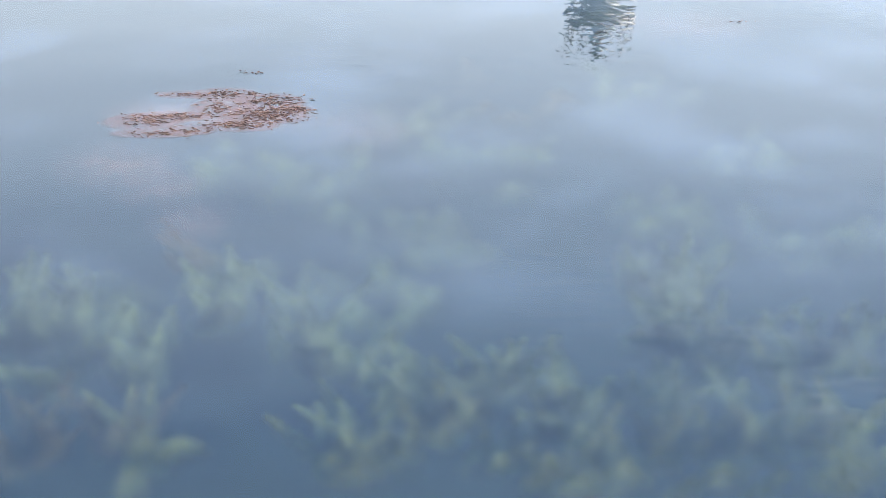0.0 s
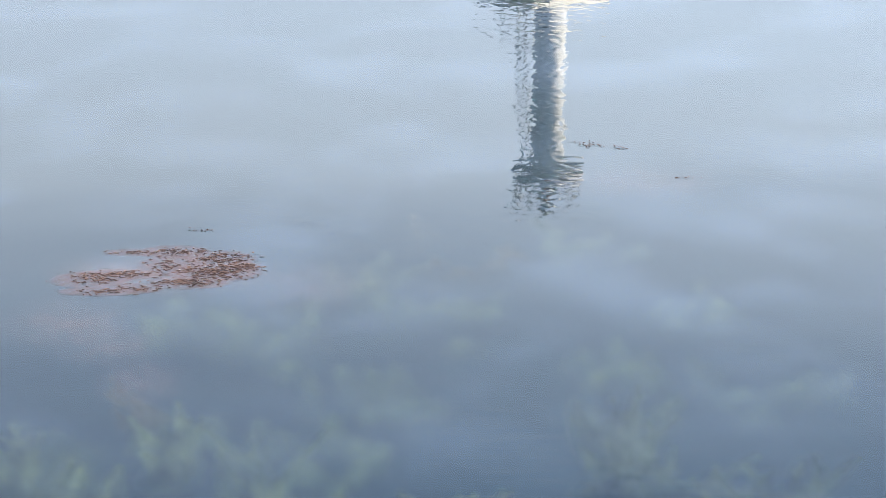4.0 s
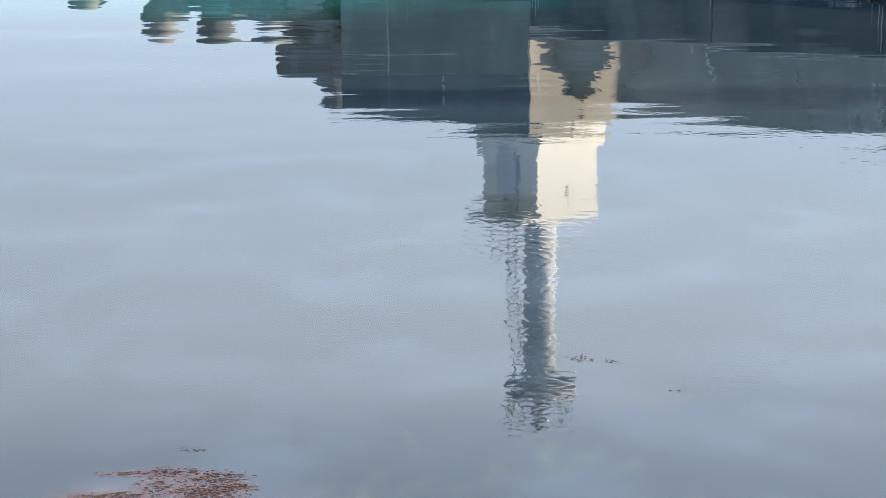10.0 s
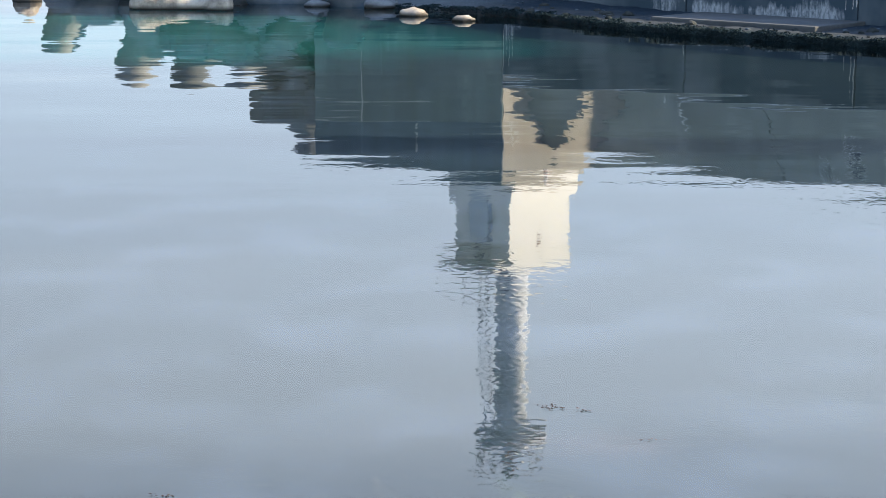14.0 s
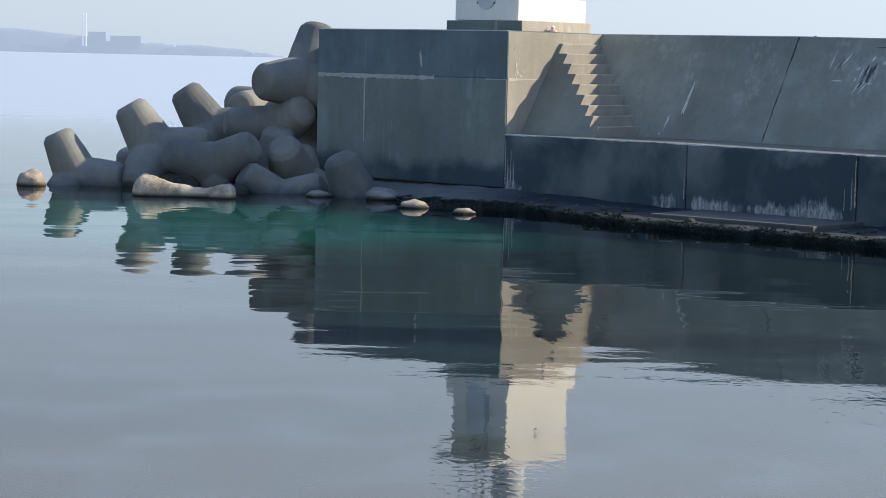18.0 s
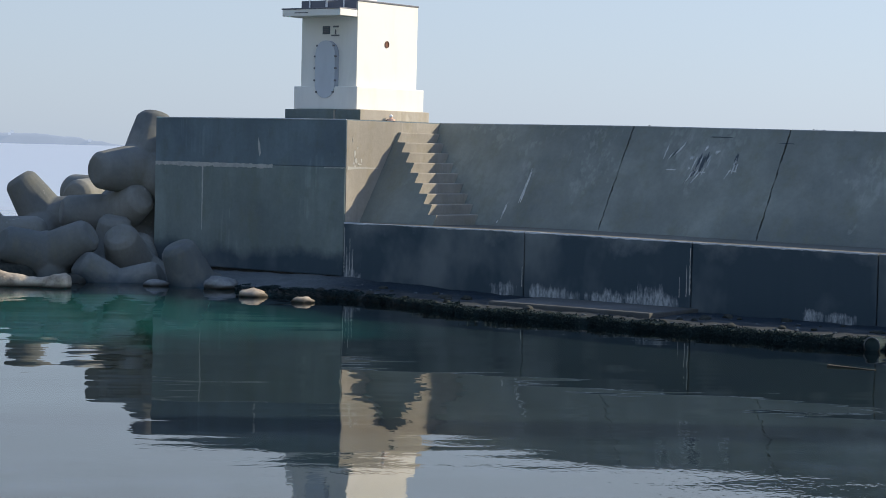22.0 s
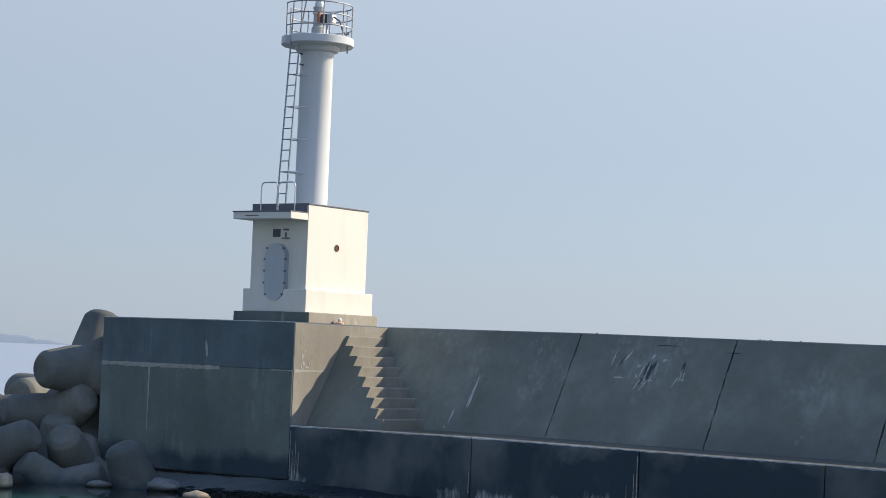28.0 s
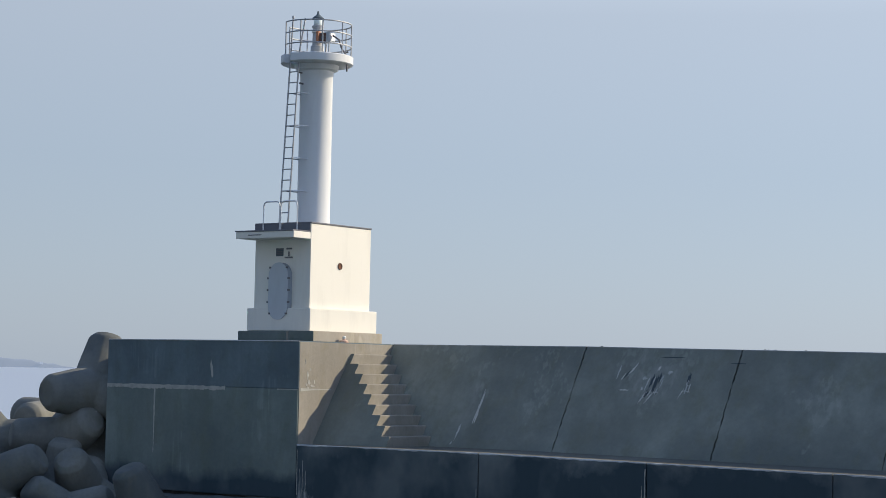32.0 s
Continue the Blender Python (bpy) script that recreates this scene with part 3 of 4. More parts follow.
def on_slope(x, z):
    (ya, za), (yb, zb) = SLOPE
    return Vector((x + 0.59, ya + (yb - ya) * (z - za) / (zb - za), z))


def chip(x, z, wide, tall, lean, mat, seed, name, label):
    """A ragged chip on the battered face."""
    rnd = random.Random(seed)
    n = 23
    pts = []
    for i in range(n):
        a = 2 * math.pi * i / n
        r = rnd.uniform(0.55, 1.15) if mat is SCAR else rnd.uniform(0.3, 1.2)
        dz = tall * r * math.sin(a)
        pts.append(on_slope(x + wide * r * math.cos(a) + lean * dz, z + dz))
    fleck(pts, (0, -(TOP - LEDGE), SLOPE[1][0] - SLOPE[0][0]), 0.008, mat, wall, name, label)


for x, z, wide, tall, lean, seed in ((8.52, 3.92, 0.042, 0.21, 0.15, 1), (8.64, 3.83, 0.055, 0.25, 0.10, 5), (8.74, 4.02, 0.03, 0.15, 0.05, 6), (8.46, 3.60, 0.05, 0.12, 0.2, 2), (9.62, 4.0, 0.048, 0.19, 0.0, 3), (7.70, 4.10, 0.02, 0.11, 0.6, 4)):
    chip(x, z, wide, tall, lean, SCAR, seed, "spall", "dark broken spall in the concrete")
for i, (x, z, w, h, lean) in enumerate(((7.83, 4.22, 0.025, 0.16, 0.6), (7.42, 4.15, 0.02, 0.17, 0.1), (8.28, 4.0, 0.05, 0.05, 0), (8.62, 4.27, 0.03, 0.08, 0.2), (9.0, 4.17, 0.05, 0.05, 0.3),
                                       (8.8, 4.0, 0.02, 0.09, 0.3), (8.42, 3.55, 0.03, 0.2, 0.5), (8.58, 3.5, 0.02, 0.16, 0.6), (8.28, 3.72, 0.03, 0.04, 0), (8.7, 3.62, 0.1, 0.02, 0),
                                       (9.62, 3.84, 0.03, 0.18, 0.1), (9.5, 3.62, 0.025, 0.14, 0.4), (9.66, 3.68, 0.09, 0.02, 0), (7.75, 3.66, 0.12, 0.02, 0), (3.27, 3.0, 0.035, 0.46, 0.02), (2.85, 2.35, 0.025, 0.2, 0.05), (2.75, 2.06, 0.02, 0.04, 0))):
    chip(x, z, w * 1.4, h * 1.1, lean, fresh_lime, 20 + i, "lime_chip", "pale chipped edge")
# splinters on the rims of the broken places
for i, (x, z, tall, lean) in enumerate(((8.40, 3.86, 0.19, 0.15), (8.55, 3.62, 0.14, 0.3), (8.83, 3.88, 0.13, 0.1), (8.73, 3.64, 0.11, 0.2), (9.70, 3.76, 0.14, 0), (7.60, 4.02, 0.10, 0.5), (8.58, 3.95, 0.11, 0.1))):
    chip(x, z, 0.025, tall, lean, fresh_lime, 37 + i, "lime_chip", "pale chipped edge")
chip(8.95, 4.57, 0.42, 0.012, 0, SCAR, 60, "crack", "thin dark crack")
chip(10.95, 4.45, 0.22, 0.012, 0, SCAR, 61, "crack", "thin dark crack")

# broken crumbs along the top edge by the joints
rnd = random.Random(5)
for i in range(9):
    x = rnd.choice((6.95, 12.0, 12.5, 13.1, 16.8)) + rnd.gauss(0, 0.25)
    bm = bmesh.new()
    bmesh.ops.create_icosphere(bm, subdivisions=1, radius=rnd.uniform(0.012, 0.028))
    for v in bm.verts:
        v.co = Vector((v.co.x * 1.9, v.co.y, v.co.z * 0.8)) * rnd.uniform(0.8, 1.25) + Vector((x, SLOPE[1][0] + 0.06, TOP + 0.012))
    part("crumb", bm, concrete_wall, wall)

# stairs: each step a block against the slope
RISE = (TOP - 0.32 - LEDGE) / 9
for i in range(9):
    x1 = 0.14 + 0.308 * i
    z1 = TOP - 0.32 - RISE * i
    z0 = z1 - RISE
    yo = lambda z: 2.34 - 0.65 * (TOP - 0.32 - z)
    ys = lambda z: SLOPE[0][0] + 0.08 + (SLOPE[1][0] - SLOPE[0][0]) * (z - LEDGE) / (TOP - LEDGE)
    bm = extrude_x([(yo(z0), z0), (ys(z0), z0), (ys(z1), z1), (yo(z1), z1)], 0.017, x1)
    edge = [e for e in bm.edges if all(abs(v.co.x - x1) < 1e-4 and abs(v.co.z - z1) < 1e-4 for v in e.verts)]
    bmesh.ops.bevel(bm, geom=edge, offset=0.03, segments=2, affect="EDGES", profile=0.5)
    # Outer sides take the darker wall concrete: their shade, put into the colour.
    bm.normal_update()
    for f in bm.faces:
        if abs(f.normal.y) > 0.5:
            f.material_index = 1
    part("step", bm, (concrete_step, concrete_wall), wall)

def sunlit_lip(x0, x1, seed):
    """A thin pale lip of uneven depth along the walkway's front, painted for its sunlit edge."""
    bm = bmesh.new()
    n = int((x1 - x0) / 0.05)
    rings = []
    for i in range(n + 1):
        x = x0 + (x1 - x0) * i / n
        waver = noise.noise(Vector((x * 0.9, seed, 0))) + 0.7 * noise.noise(Vector((x * 5.0, seed, 3)))
        drop = max(0.006, 0.030 + 0.028 * waver)
        rise = 0.004 + 0.004 * noise.noise(Vector((x * 3.0, seed, 9)))
        rings.append([bm.verts.new((x, y, z)) for y, z in ((QUAY_Y - 0.004, LEDGE - drop), (QUAY_Y - 0.003, LEDGE - 0.006), (QUAY_Y + 0.012, LEDGE + rise), (QUAY_Y + 0.05 + 0.04 * waver, LEDGE + 0.003), (QUAY_Y + 0.06, LEDGE - 0.05))])
    for p, q in zip(rings, rings[1:]):
        for j in range(4):
            bm.faces.new((p[j], q[j], q[j + 1], p[j + 1]))
    return bm


LEDGE_JOINTS = (0.02, 6.17, 11.19, 16.14, 21.1, 26.27, 33.0)
quay = thing("walkway_ledge", "low concrete walkway ledge stained dark with lime streaks", "ledge", (0, 0, 0), kind="structure")
for x0, x1 in zip(LEDGE_JOINTS, LEDGE_JOINTS[1:]):
    bm = box(x0 + 0.012, x1 - 0.012, QUAY_Y, 3.52, -2.0, LEDGE, 0.035)
    bm.normal_update()
    # upward faces get the darker concrete that stands for shade on the walkway
    for f in bm.faces:
        f.material_index = 1 if f.normal.z > 0.9 else 0
    part("ledge_block", bm, (concrete_quay, concrete_walk), quay)
for x0, x1 in zip(LEDGE_JOINTS, LEDGE_JOINTS[1:]):
    part("nosing", sunlit_lip(x0 + 0.015, x1 - 0.01, x0), sunlit_edge_mat, quay, "walkway edge painted pale for the sun on it")
for ob in wall.children[:] + quay.children[:]:
    for v in ob.data.vertices:
        if v.co.z > 1.0:
            v.co.z -= 0.009 * max(0.0, v.co.x - 6.4)
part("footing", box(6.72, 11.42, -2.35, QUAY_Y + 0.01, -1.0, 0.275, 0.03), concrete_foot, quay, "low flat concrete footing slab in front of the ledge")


rnd = random.Random(31)
for x, z0, z1, wide in ((11.15, 0.60, 1.80, 0.030), (11.06, 0.55, 1.35, 0.018), (0.07, 0.55, 1.85, 0.022), (0.16, 0.50, 1.30, 0.016), (0.27, 0.60, 1.55, 0.014), (6.12, 0.50, 1.05, 0.020), (10.86, 0.52, 1.05, 0.016),
                       (0.38, 0.55, 1.25, 0.016)):
    n = 26
    left = [(x - wide * rnd.uniform(0.15, 1.0) * (1 - 0.5 * i / n), QUAY_Y, z0 + (z1 - z0) * i / n) for i in range(n)]
    right = [(x + wide * rnd.uniform(0.15, 1.0) * (1 - 0.5 * i / n), QUAY_Y, z0 + (z1 - z0) * i / n) for i in range(n)]
    fleck(left + right[::-1], (0, -1, 0), 0.004, lime, quay, "lime_run", "pale lime run down the dark face")


toe = thing("toe_shelf", "low wet concrete toe shelf fringed with dark seaweed", "shelf", (0, -2, 0), kind="structure")


def shelf_front(x):
    line = float(np.interp(x, (-6.5, -3.0, -1.0, 2.0, 3.5, 5.0, 7.0), (-1.0, -1.8, -2.05, -2.1, -2.4, -2.9, -3.5)))
    return line + 0.12 * noise.noise(Vector((x * 0.6, 0, 7))) + 0.10 * noise.noise(Vector((x * 2.5, 0, 3)))


def shelf():
    bm = bmesh.new()
    nx, ny = 300, 18
    grid = []
    for i in range(nx + 1):
        x = -6.5 + 44 * i / nx
        front = shelf_front(x)
        row = []
        for j in range(ny + 1):
            s = j / (ny - 2)
            y = 0.1 + (front - 0.1) * min(s, 1.0)
            back = float(np.interp(x, (-6.5, 0.0, 5.5, 12.0), (0.30, 0.44, 0.26, 0.18)))
            z = back + (0.15 - back) * min(s, 1.0) + 0.05 * noise.noise(Vector((x * 1.2, y * 1.2, 0))) + 0.03 * noise.noise(Vector((x * 5, y * 5, 2)))
            if x < 0:
                z -= 0.025 * min(-x, 4.0) * min(s, 1.0)
            if j == ny - 1:
                y, z = front - 0.08, 0.03
            if j == ny:
                y, z = front - 0.12, -2.0
            row.append(bm.verts.new((x, y, z)))
        grid.append(row)
    for i in range(nx):
        for j in range(ny):
            bm.faces.new((grid[i][j], grid[i + 1][j], grid[i + 1][j + 1], grid[i][j + 1]))
    return bm


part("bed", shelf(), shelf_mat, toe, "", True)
rnd = random.Random(21)
verts, faces = [], []
while len(verts) < 170000:
    x = rnd.uniform(-2.4, 36)
    lump = noise.noise(Vector((x * 1.7, 3, 1))) + 0.6 * noise.noise(Vector((x * 4.5, 8, 1)))
    s = rnd.random() ** 1.6
    if rnd.random() > 0.55 + 0.7 * lump - 0.35 * s:
        continue
    y = shelf_front(x) - 0.10 + 0.45 * s * (0.8 + 0.6 * lump)
    z = (0.0 + 0.19 * rnd.random() if s < 0.16 else 0.13 + 0.05 * s + 0.05 * rnd.random() * max(0.1, 0.5 + lump)) - 0.035 * max(0.0, -x)
    p = Vector((x, y, z))
    d = Vector((rnd.gauss(0, 1), rnd.gauss(-0.5, 1), rnd.gauss(-0.2, 0.6))).normalized() * rnd.uniform(0.018, 0.055)
    n = d.cross(Vector((rnd.gauss(0, 1), rnd.gauss(0, 1), rnd.gauss(0, 1)))).normalized() * rnd.uniform(0.007, 0.019)
    i = len(verts)
    verts += [p - n, p + n, p + d + n * 0.7, p + d - n * 0.7]
    faces.append((i, i + 1, i + 2, i + 3))
me = bpy.data.meshes.new("fringe")
me.from_pydata([tuple(v) for v in verts], [], faces)
me.materials.append(weed_dark)
fringe = tagged(new("seaweed_fringe", me), "dark green seaweed hanging along the shelf edge", "seaweed", kind="stuff")


def stone_mesh(seed):
    bm = bmesh.new()
    bmesh.ops.create_icosphere(bm, subdivisions=2, radius=1.0)
    for v in bm.verts:
        d = v.co.normalized()
        v.co = d * (1 + 0.35 * noise.noise(d * 1.5 + Vector((seed * 5, 2, 0))))
        v.co.z *= 0.6
    return mesh_of("stone", bm, (algae_rock, shelf_rock)[seed % 2], True)


STONES = [stone_mesh(i) for i in range(6)]
for i in range(130):
    x = rnd.uniform(0.5, 22)
    y = rnd.uniform(shelf_front(x) + 0.1, -0.6)
    r = rnd.uniform(0.03, 0.09) if i % 4 else rnd.uniform(0.08, 0.17)
    ob = new("stone", STONES[i % 6])
    ob.parent = toe
    ob.matrix_basis = Matrix.Translation(Vector((x, y, float(np.interp(y, (shelf_front(x), 0.1), (0.15, float(np.interp(x, (-6.5, 0.0, 5.5, 12.0), (0.30, 0.44, 0.26, 0.18)))))))) - Vector((0, -2, 0))) @ pose(0, 0, 0, 0, 0, rnd.uniform(0, 360)) @ Matrix.Scale(r, 4)

pipe_end = thing("drain_pipe", "old grey-rimmed drain pipe end at the shelf edge", "pipe", (17.89, -3.9, 0.12))
part("rim", pipe([(17.89 + 0.18 * math.cos(radians(t)), -3.98, 0.10 + 0.18 * math.sin(radians(t))) for t in range(0, 361, 15)], 0.016), old_pipe, pipe_end)
# A solid dark plug stands in for the shade inside the pipe.
part("bore", rod((17.89, -3.95, 0.10), (17.89, -3.5, 0.10), 0.17, seg=20), weed_dark, pipe_end)
part("rope", pipe([(18.09, -3.9, 0.28), (18.34, -3.8, 0.32), (18.49, -3.75, 0.42), (18.64, -3.7, 0.5), (19.04, -3.6, 0.5)], 0.014), old_pipe, pipe_end, "frayed pale rope over the shelf")

drift = thing("driftwood", "thin weathered plank floating off the wall", "driftwood", (19.22, -7.72, 0))
part("plank", box(-0.48, 0.48, -0.06, 0.06, -0.02, 0.025, 0.01), wood, None)
plank = bpy.data.objects["plank"]
plank.parent = drift
plank.matrix_basis = pose(0, 0, 0, 0, 2, 6)

# ---- tetrapods ----
def tetra_mesh():
    bm = bmesh.new()
    c = math.sqrt(2) / 3
    dirs = [Vector((0, 0, 1)), Vector((2 * c, 0, -1 / 3)), Vector((-c, math.sqrt(2 / 3), -1 / 3)), Vector((-c, -math.sqrt(2 / 3), -1 / 3))]
    for d in dirs:
        m = d.to_track_quat("Z", "Y").to_matrix().to_4x4()
        prof = [(0.80, 0.0), (0.79, 0.45), (0.72, 0.95), (0.63, 1.45), (0.585, 1.70), (0.43, 1.86), (0.40, 1.87)]
        leg = lathe(0, 0, prof, 22)
        leg.transform(m)
        tmp = bpy.data.meshes.new("tmp")
        leg.to_mesh(tmp)
        leg.free()
        bm.from_mesh(tmp)
        bpy.data.meshes.remove(tmp)
    me = mesh_of("tetrapod_core", bm, concrete_pod)
    core = new("tetrapod_core", me)
    skin = core.modifiers.new("skin", "REMESH")
    skin.mode, skin.voxel_size = "VOXEL", 0.045
    soft = core.modifiers.new("soft", "SMOOTH")
    soft.factor, soft.iterations = 0.5, 2
    made = bpy.data.meshes.new_from_object(core.evaluated_get(bpy.context.evaluated_depsgraph_get()))
    made.name = "tetrapod"
    bpy.data.objects.remove(core)
    made.polygons.foreach_set("use_smooth", [True] * len(made.polygons))
    return made


POD = tetra_mesh()
VIEW_R, VIEW_F = Vector((0.7585, 0.6516, 0)), Vector((-0.6516, 0.7585, 0))


def tetrapod(at, leg, second, size, label):
    """leg, second: where two of its legs point, as right, up and towards the harbour."""
    turn = lambda v: (VIEW_R * v[0] + Vector((0, 0, v[1])) - VIEW_F * v[2]).normalized()
    a = turn(leg)
    b = turn(second)
    b = (b - a * b.dot(a)).normalized()
    m = Matrix((b, a.cross(b), a)).transposed().to_4x4()
    ob = new("tetrapod", POD)
    ob.matrix_world = Matrix.Translation(at) @ m @ Matrix.Scale(size, 4)
    tagged(ob, label, "tetrapod", "tetrapods at the breakwater head")


tetrapod((-12.24, -5.25, 0.16), (-0.42, 0.88, 0.05), (0.9, -0.3, 0.25), 0.82, "concrete tetrapod at the outer edge of the heap")
tetrapod((-10.91, -3.33, 0.97), (-0.5, 0.85, 0.08), (1.0, 0.1, 0.1), 0.90, "concrete tetrapod with one leg raised to the sea")
tetrapod((-13.3, -2.1, -0.45), (-0.1, 0.9, 0.2), (0.9, -0.3, 0.3), 0.78, "concrete tetrapod mostly hidden behind others")
tetrapod((-8.42, -3.31, 0.62), (0.85, 0.5, 0.3), (-0.9, 0.25, 0.5), 0.84, "concrete tetrapod lying with two legs spread")
tetrapod((-11.51, -0.56, 1.52), (-0.55, 0.8, 0.0), (0.9, 0.1, 0.2), 0.88, "concrete tetrapod wedged in the middle of the heap")
tetrapod((-11.75, 1.95, 2.15), (-0.42, 0.10, 0.92), (0.6, 0.6, 0.1), 0.90, "concrete tetrapod in shade at the back of the heap")
tetrapod((-8.55, 0.70, 3.22), (0.14, 0.92, -0.30), (-0.80, 0.0, 0.65), 0.97, "concrete tetrapod standing highest against the head block")
tetrapod((-9.3, 0.1, 1.72), (-0.9, 0.1, 0.3), (0.75, 0.05, -0.5), 0.86, "shaded concrete tetrapod under the heap")
tetrapod((-7.27, -0.97, 0.22), (-0.22, 0.72, 0.72), (0.9, -0.35, 0.3), 0.88, "concrete tetrapod with one leg end towards the harbour")
tetrapod((-6.55, -2.34, -0.33), (-0.74, 0.64, 0.3), (0.9, 0.35, 0.2), 0.78, "low concrete tetrapod at the waterline")
tetrapod((-4.05, -1.58, -0.26), (-0.38, 0.9, 0.25), (0.75, -0.35, 0.5), 0.86, "half-buried concrete tetrapod beside the head block")
tetrapod((-8.95, 0.75, 1.2), (0.42, 0.9, 0.0), (0.3, -0.3, -0.9), 0.80, "concrete tetrapod in deep shade behind the heap")
tetrapod((-8.75, -0.4, 0.25), (0.05, 0.96, 0.25), (-0.3, 0.3, 0.9), 0.85, "shaded concrete tetrapod leaning against the head block")


def boulder(at, size, mat, label, seed):
    bm = bmesh.new()
    bmesh.ops.create_icosphere(bm, subdivisions=3, radius=1.0)
    for v in bm.verts:
        d = v.co.normalized()
        v.co = d * (1 + 0.28 * noise.noise(d * 1.4 + Vector((seed * 7, 0, 0))) + 0.1 * noise.noise(d * 4 + Vector((seed * 3, 1, 0))))
        v.co = Vector((v.co.x * size[0], v.co.y * size[1], max(v.co.z, -0.6) * size[2]))
    ob = new("boulder", mesh_of("boulder", bm, mat, True))
    ob.matrix_world = Matrix.Translation(at) @ pose(0, 0, 0, 0, 0, 40)
    tagged(ob, label, "boulder", "rocks at the waterline")


boulder((-12.35, -6.9, 0.05), (0.42, 0.4, 0.4), pale_rock, "pale sunlit rock awash at the waterline", 1)


def broken_leg(a, b, label):
    """A waisted broken block lying in the water, thick at both ends."""
    a, b = Vector(a), Vector(b)
    way = (b - a).normalized()
    side = way.cross(Vector((0, 0, 1))).normalized()
    up = side.cross(way)
    n, seg = 44, 22
    bm = bmesh.new()
    rings = []
    for i in range(n + 1):
        u = i / n
        r = float(np.interp(u, (0, 0.03, 0.10, 0.22, 0.40, 0.60, 0.72, 0.82, 0.93, 0.98, 1.0), (0.10, 0.30, 0.50, 0.45, 0.30, 0.19, 0.19, 0.30, 0.36, 0.28, 0.06)))
        ring = []
        for j in range(seg):
            t = 2 * math.pi * j / seg
            d = side * math.cos(t) + up * math.sin(t)
            p = a.lerp(b, u) + d * r
            ring.append(bm.verts.new(p + d * r * (0.22 * noise.noise(p * 1.3) + (0.20 if u > 0.76 else 0.09) * noise.noise(p * 5.5))))
        rings.append(ring)
    for p, q in zip(rings, rings[1:]):
        for j in range(seg):
            bm.faces.new((p[j], p[(j + 1) % seg], q[(j + 1) % seg], q[j]))
    bm.faces.new(rings[0][::-1])
    bm.faces.new(rings[-1])
    tagged(new("broken_block", mesh_of("broken_block", bm, pale_rock, True)), label, "concrete block", "rocks at the waterline")


broken_leg((-7.81, -6.82, 0.10), (-5.19, -5.38, 0.06), "pale sunlit broken concrete block lying half awash")
# Two dark rocks added to fill gaps that hold only shade.
boulder((-8.6, -4.5, 0.03), (0.7, 0.5, 0.45), algae_rock, "added dark filler rock in a shaded gap under the tetrapods", 8)
boulder((-6.9, -3.9, -0.2), (0.6, 0.5, 0.4), algae_rock, "added dark filler rock in a shaded gap under the tetrapods", 9)
boulder((-4.55, -2.75, 0.0), (0.33, 0.30, 0.2), grey_rock, "small grey rock beside a tetrapod", 4)
boulder((-2.75, -2.0, 0.10), (0.52, 0.4, 0.24), grey_rock, "flat grey rock at the foot of the head block", 5)
boulder((-0.2, -3.5, 0.03), (0.38, 0.30, 0.19), pale_rock, "small pale rock awash off the wall", 6)
boulder((1.93, -3.93, 0.03), (0.28, 0.24, 0.13), pale_rock, "small rock just breaking the water", 7)

# ---- lighthouse ----
CX0, CX1, CY0, CY1 = -2.88, -0.78, 1.37, 4.17
AX, AY = -1.87, 2.77
light = thing("lighthouse", "small white harbour lighthouse on a square equipment cabin", "lighthouse", (AX, AY, TOP))
# The left plinth gets the darker head concrete to paint in its shade.
part("plinth", box(-3.08, -1.24, 0.92, 4.12, TOP, 5.11, 0.02), concrete_head, light, "weathered concrete plinth")
# Front face darker, sides paler: shade and sunlight put into the colours.
bm = box(-1.17, -0.24, 0.92, 4.12, TOP, 5.12, 0.02)
bm.normal_update()
for f in bm.faces:
    f.material_index = 1 if f.normal.y < -0.5 else 0
part("plinth", bm, (concrete_plinth, concrete_head), light, "weathered concrete plinth")
part("plinth_joint", box(-1.242, -1.168, 0.914, 4.1, TOP, 5.105), concrete_step, light)
part("base_course", box(CX0 - 0.12, CX1 + 0.16, CY0 - 0.16, CY1 + 0.16, 5.122, 5.78, 0.02), white_paint, light)
part("cabin", box(CX0, CX1, CY0, CY1, 5.78, 8.22, 0.015), white_paint, light)
part("roof_canopy", box(-2.97, -0.79, 0.6, CY0 - 0.003, 7.77, 7.96, 0.012), white_paint, light)
part("canopy_edge", box(-2.99, -0.80, 0.58, CY0 - 0.025, 7.962, 8.0, 0.008), dark_trim, light)
part("roof_edge", box(CX0 - 0.02, CX1 + 0.02, CY0 - 0.02, CY1 + 0.02, 8.222, 8.265, 0.008), dark_trim, light)
part("roof_upstand", box(CX0, -0.80, CY0 - 0.04, CY0 - 0.022, 8.0, 8.22, 0.0), dark_trim, light)
part("drip_slot", box(-2.5, -2.0, 0.592, 0.61, 7.85, 7.875), bolt_metal, light)

bm = bmesh.new()
pts = []
for i in range(13):
    a = math.pi * i / 12
    pts.append((-1.82 + 0.37 * math.cos(a), 6.70 + 0.4 * math.sin(a)))
for i in range(13):
    a = math.pi + math.pi * i / 12
    pts.append((-1.82 + 0.37 * math.cos(a), 5.84 + 0.4 * math.sin(a)))
a = [bm.verts.new((x, CY0 - 0.185, z)) for x, z in pts]
b = [bm.verts.new((x, CY0 + 0.01, z)) for x, z in pts]
bm.faces.new(a)
for i in range(len(pts)):
    j = (i + 1) % len(pts)
    bm.faces.new((a[i], b[i], b[j], a[j]))
# rim faces carry the painted shadow round the hatch
for f in bm.faces[1:]:
    f.material_index = 1
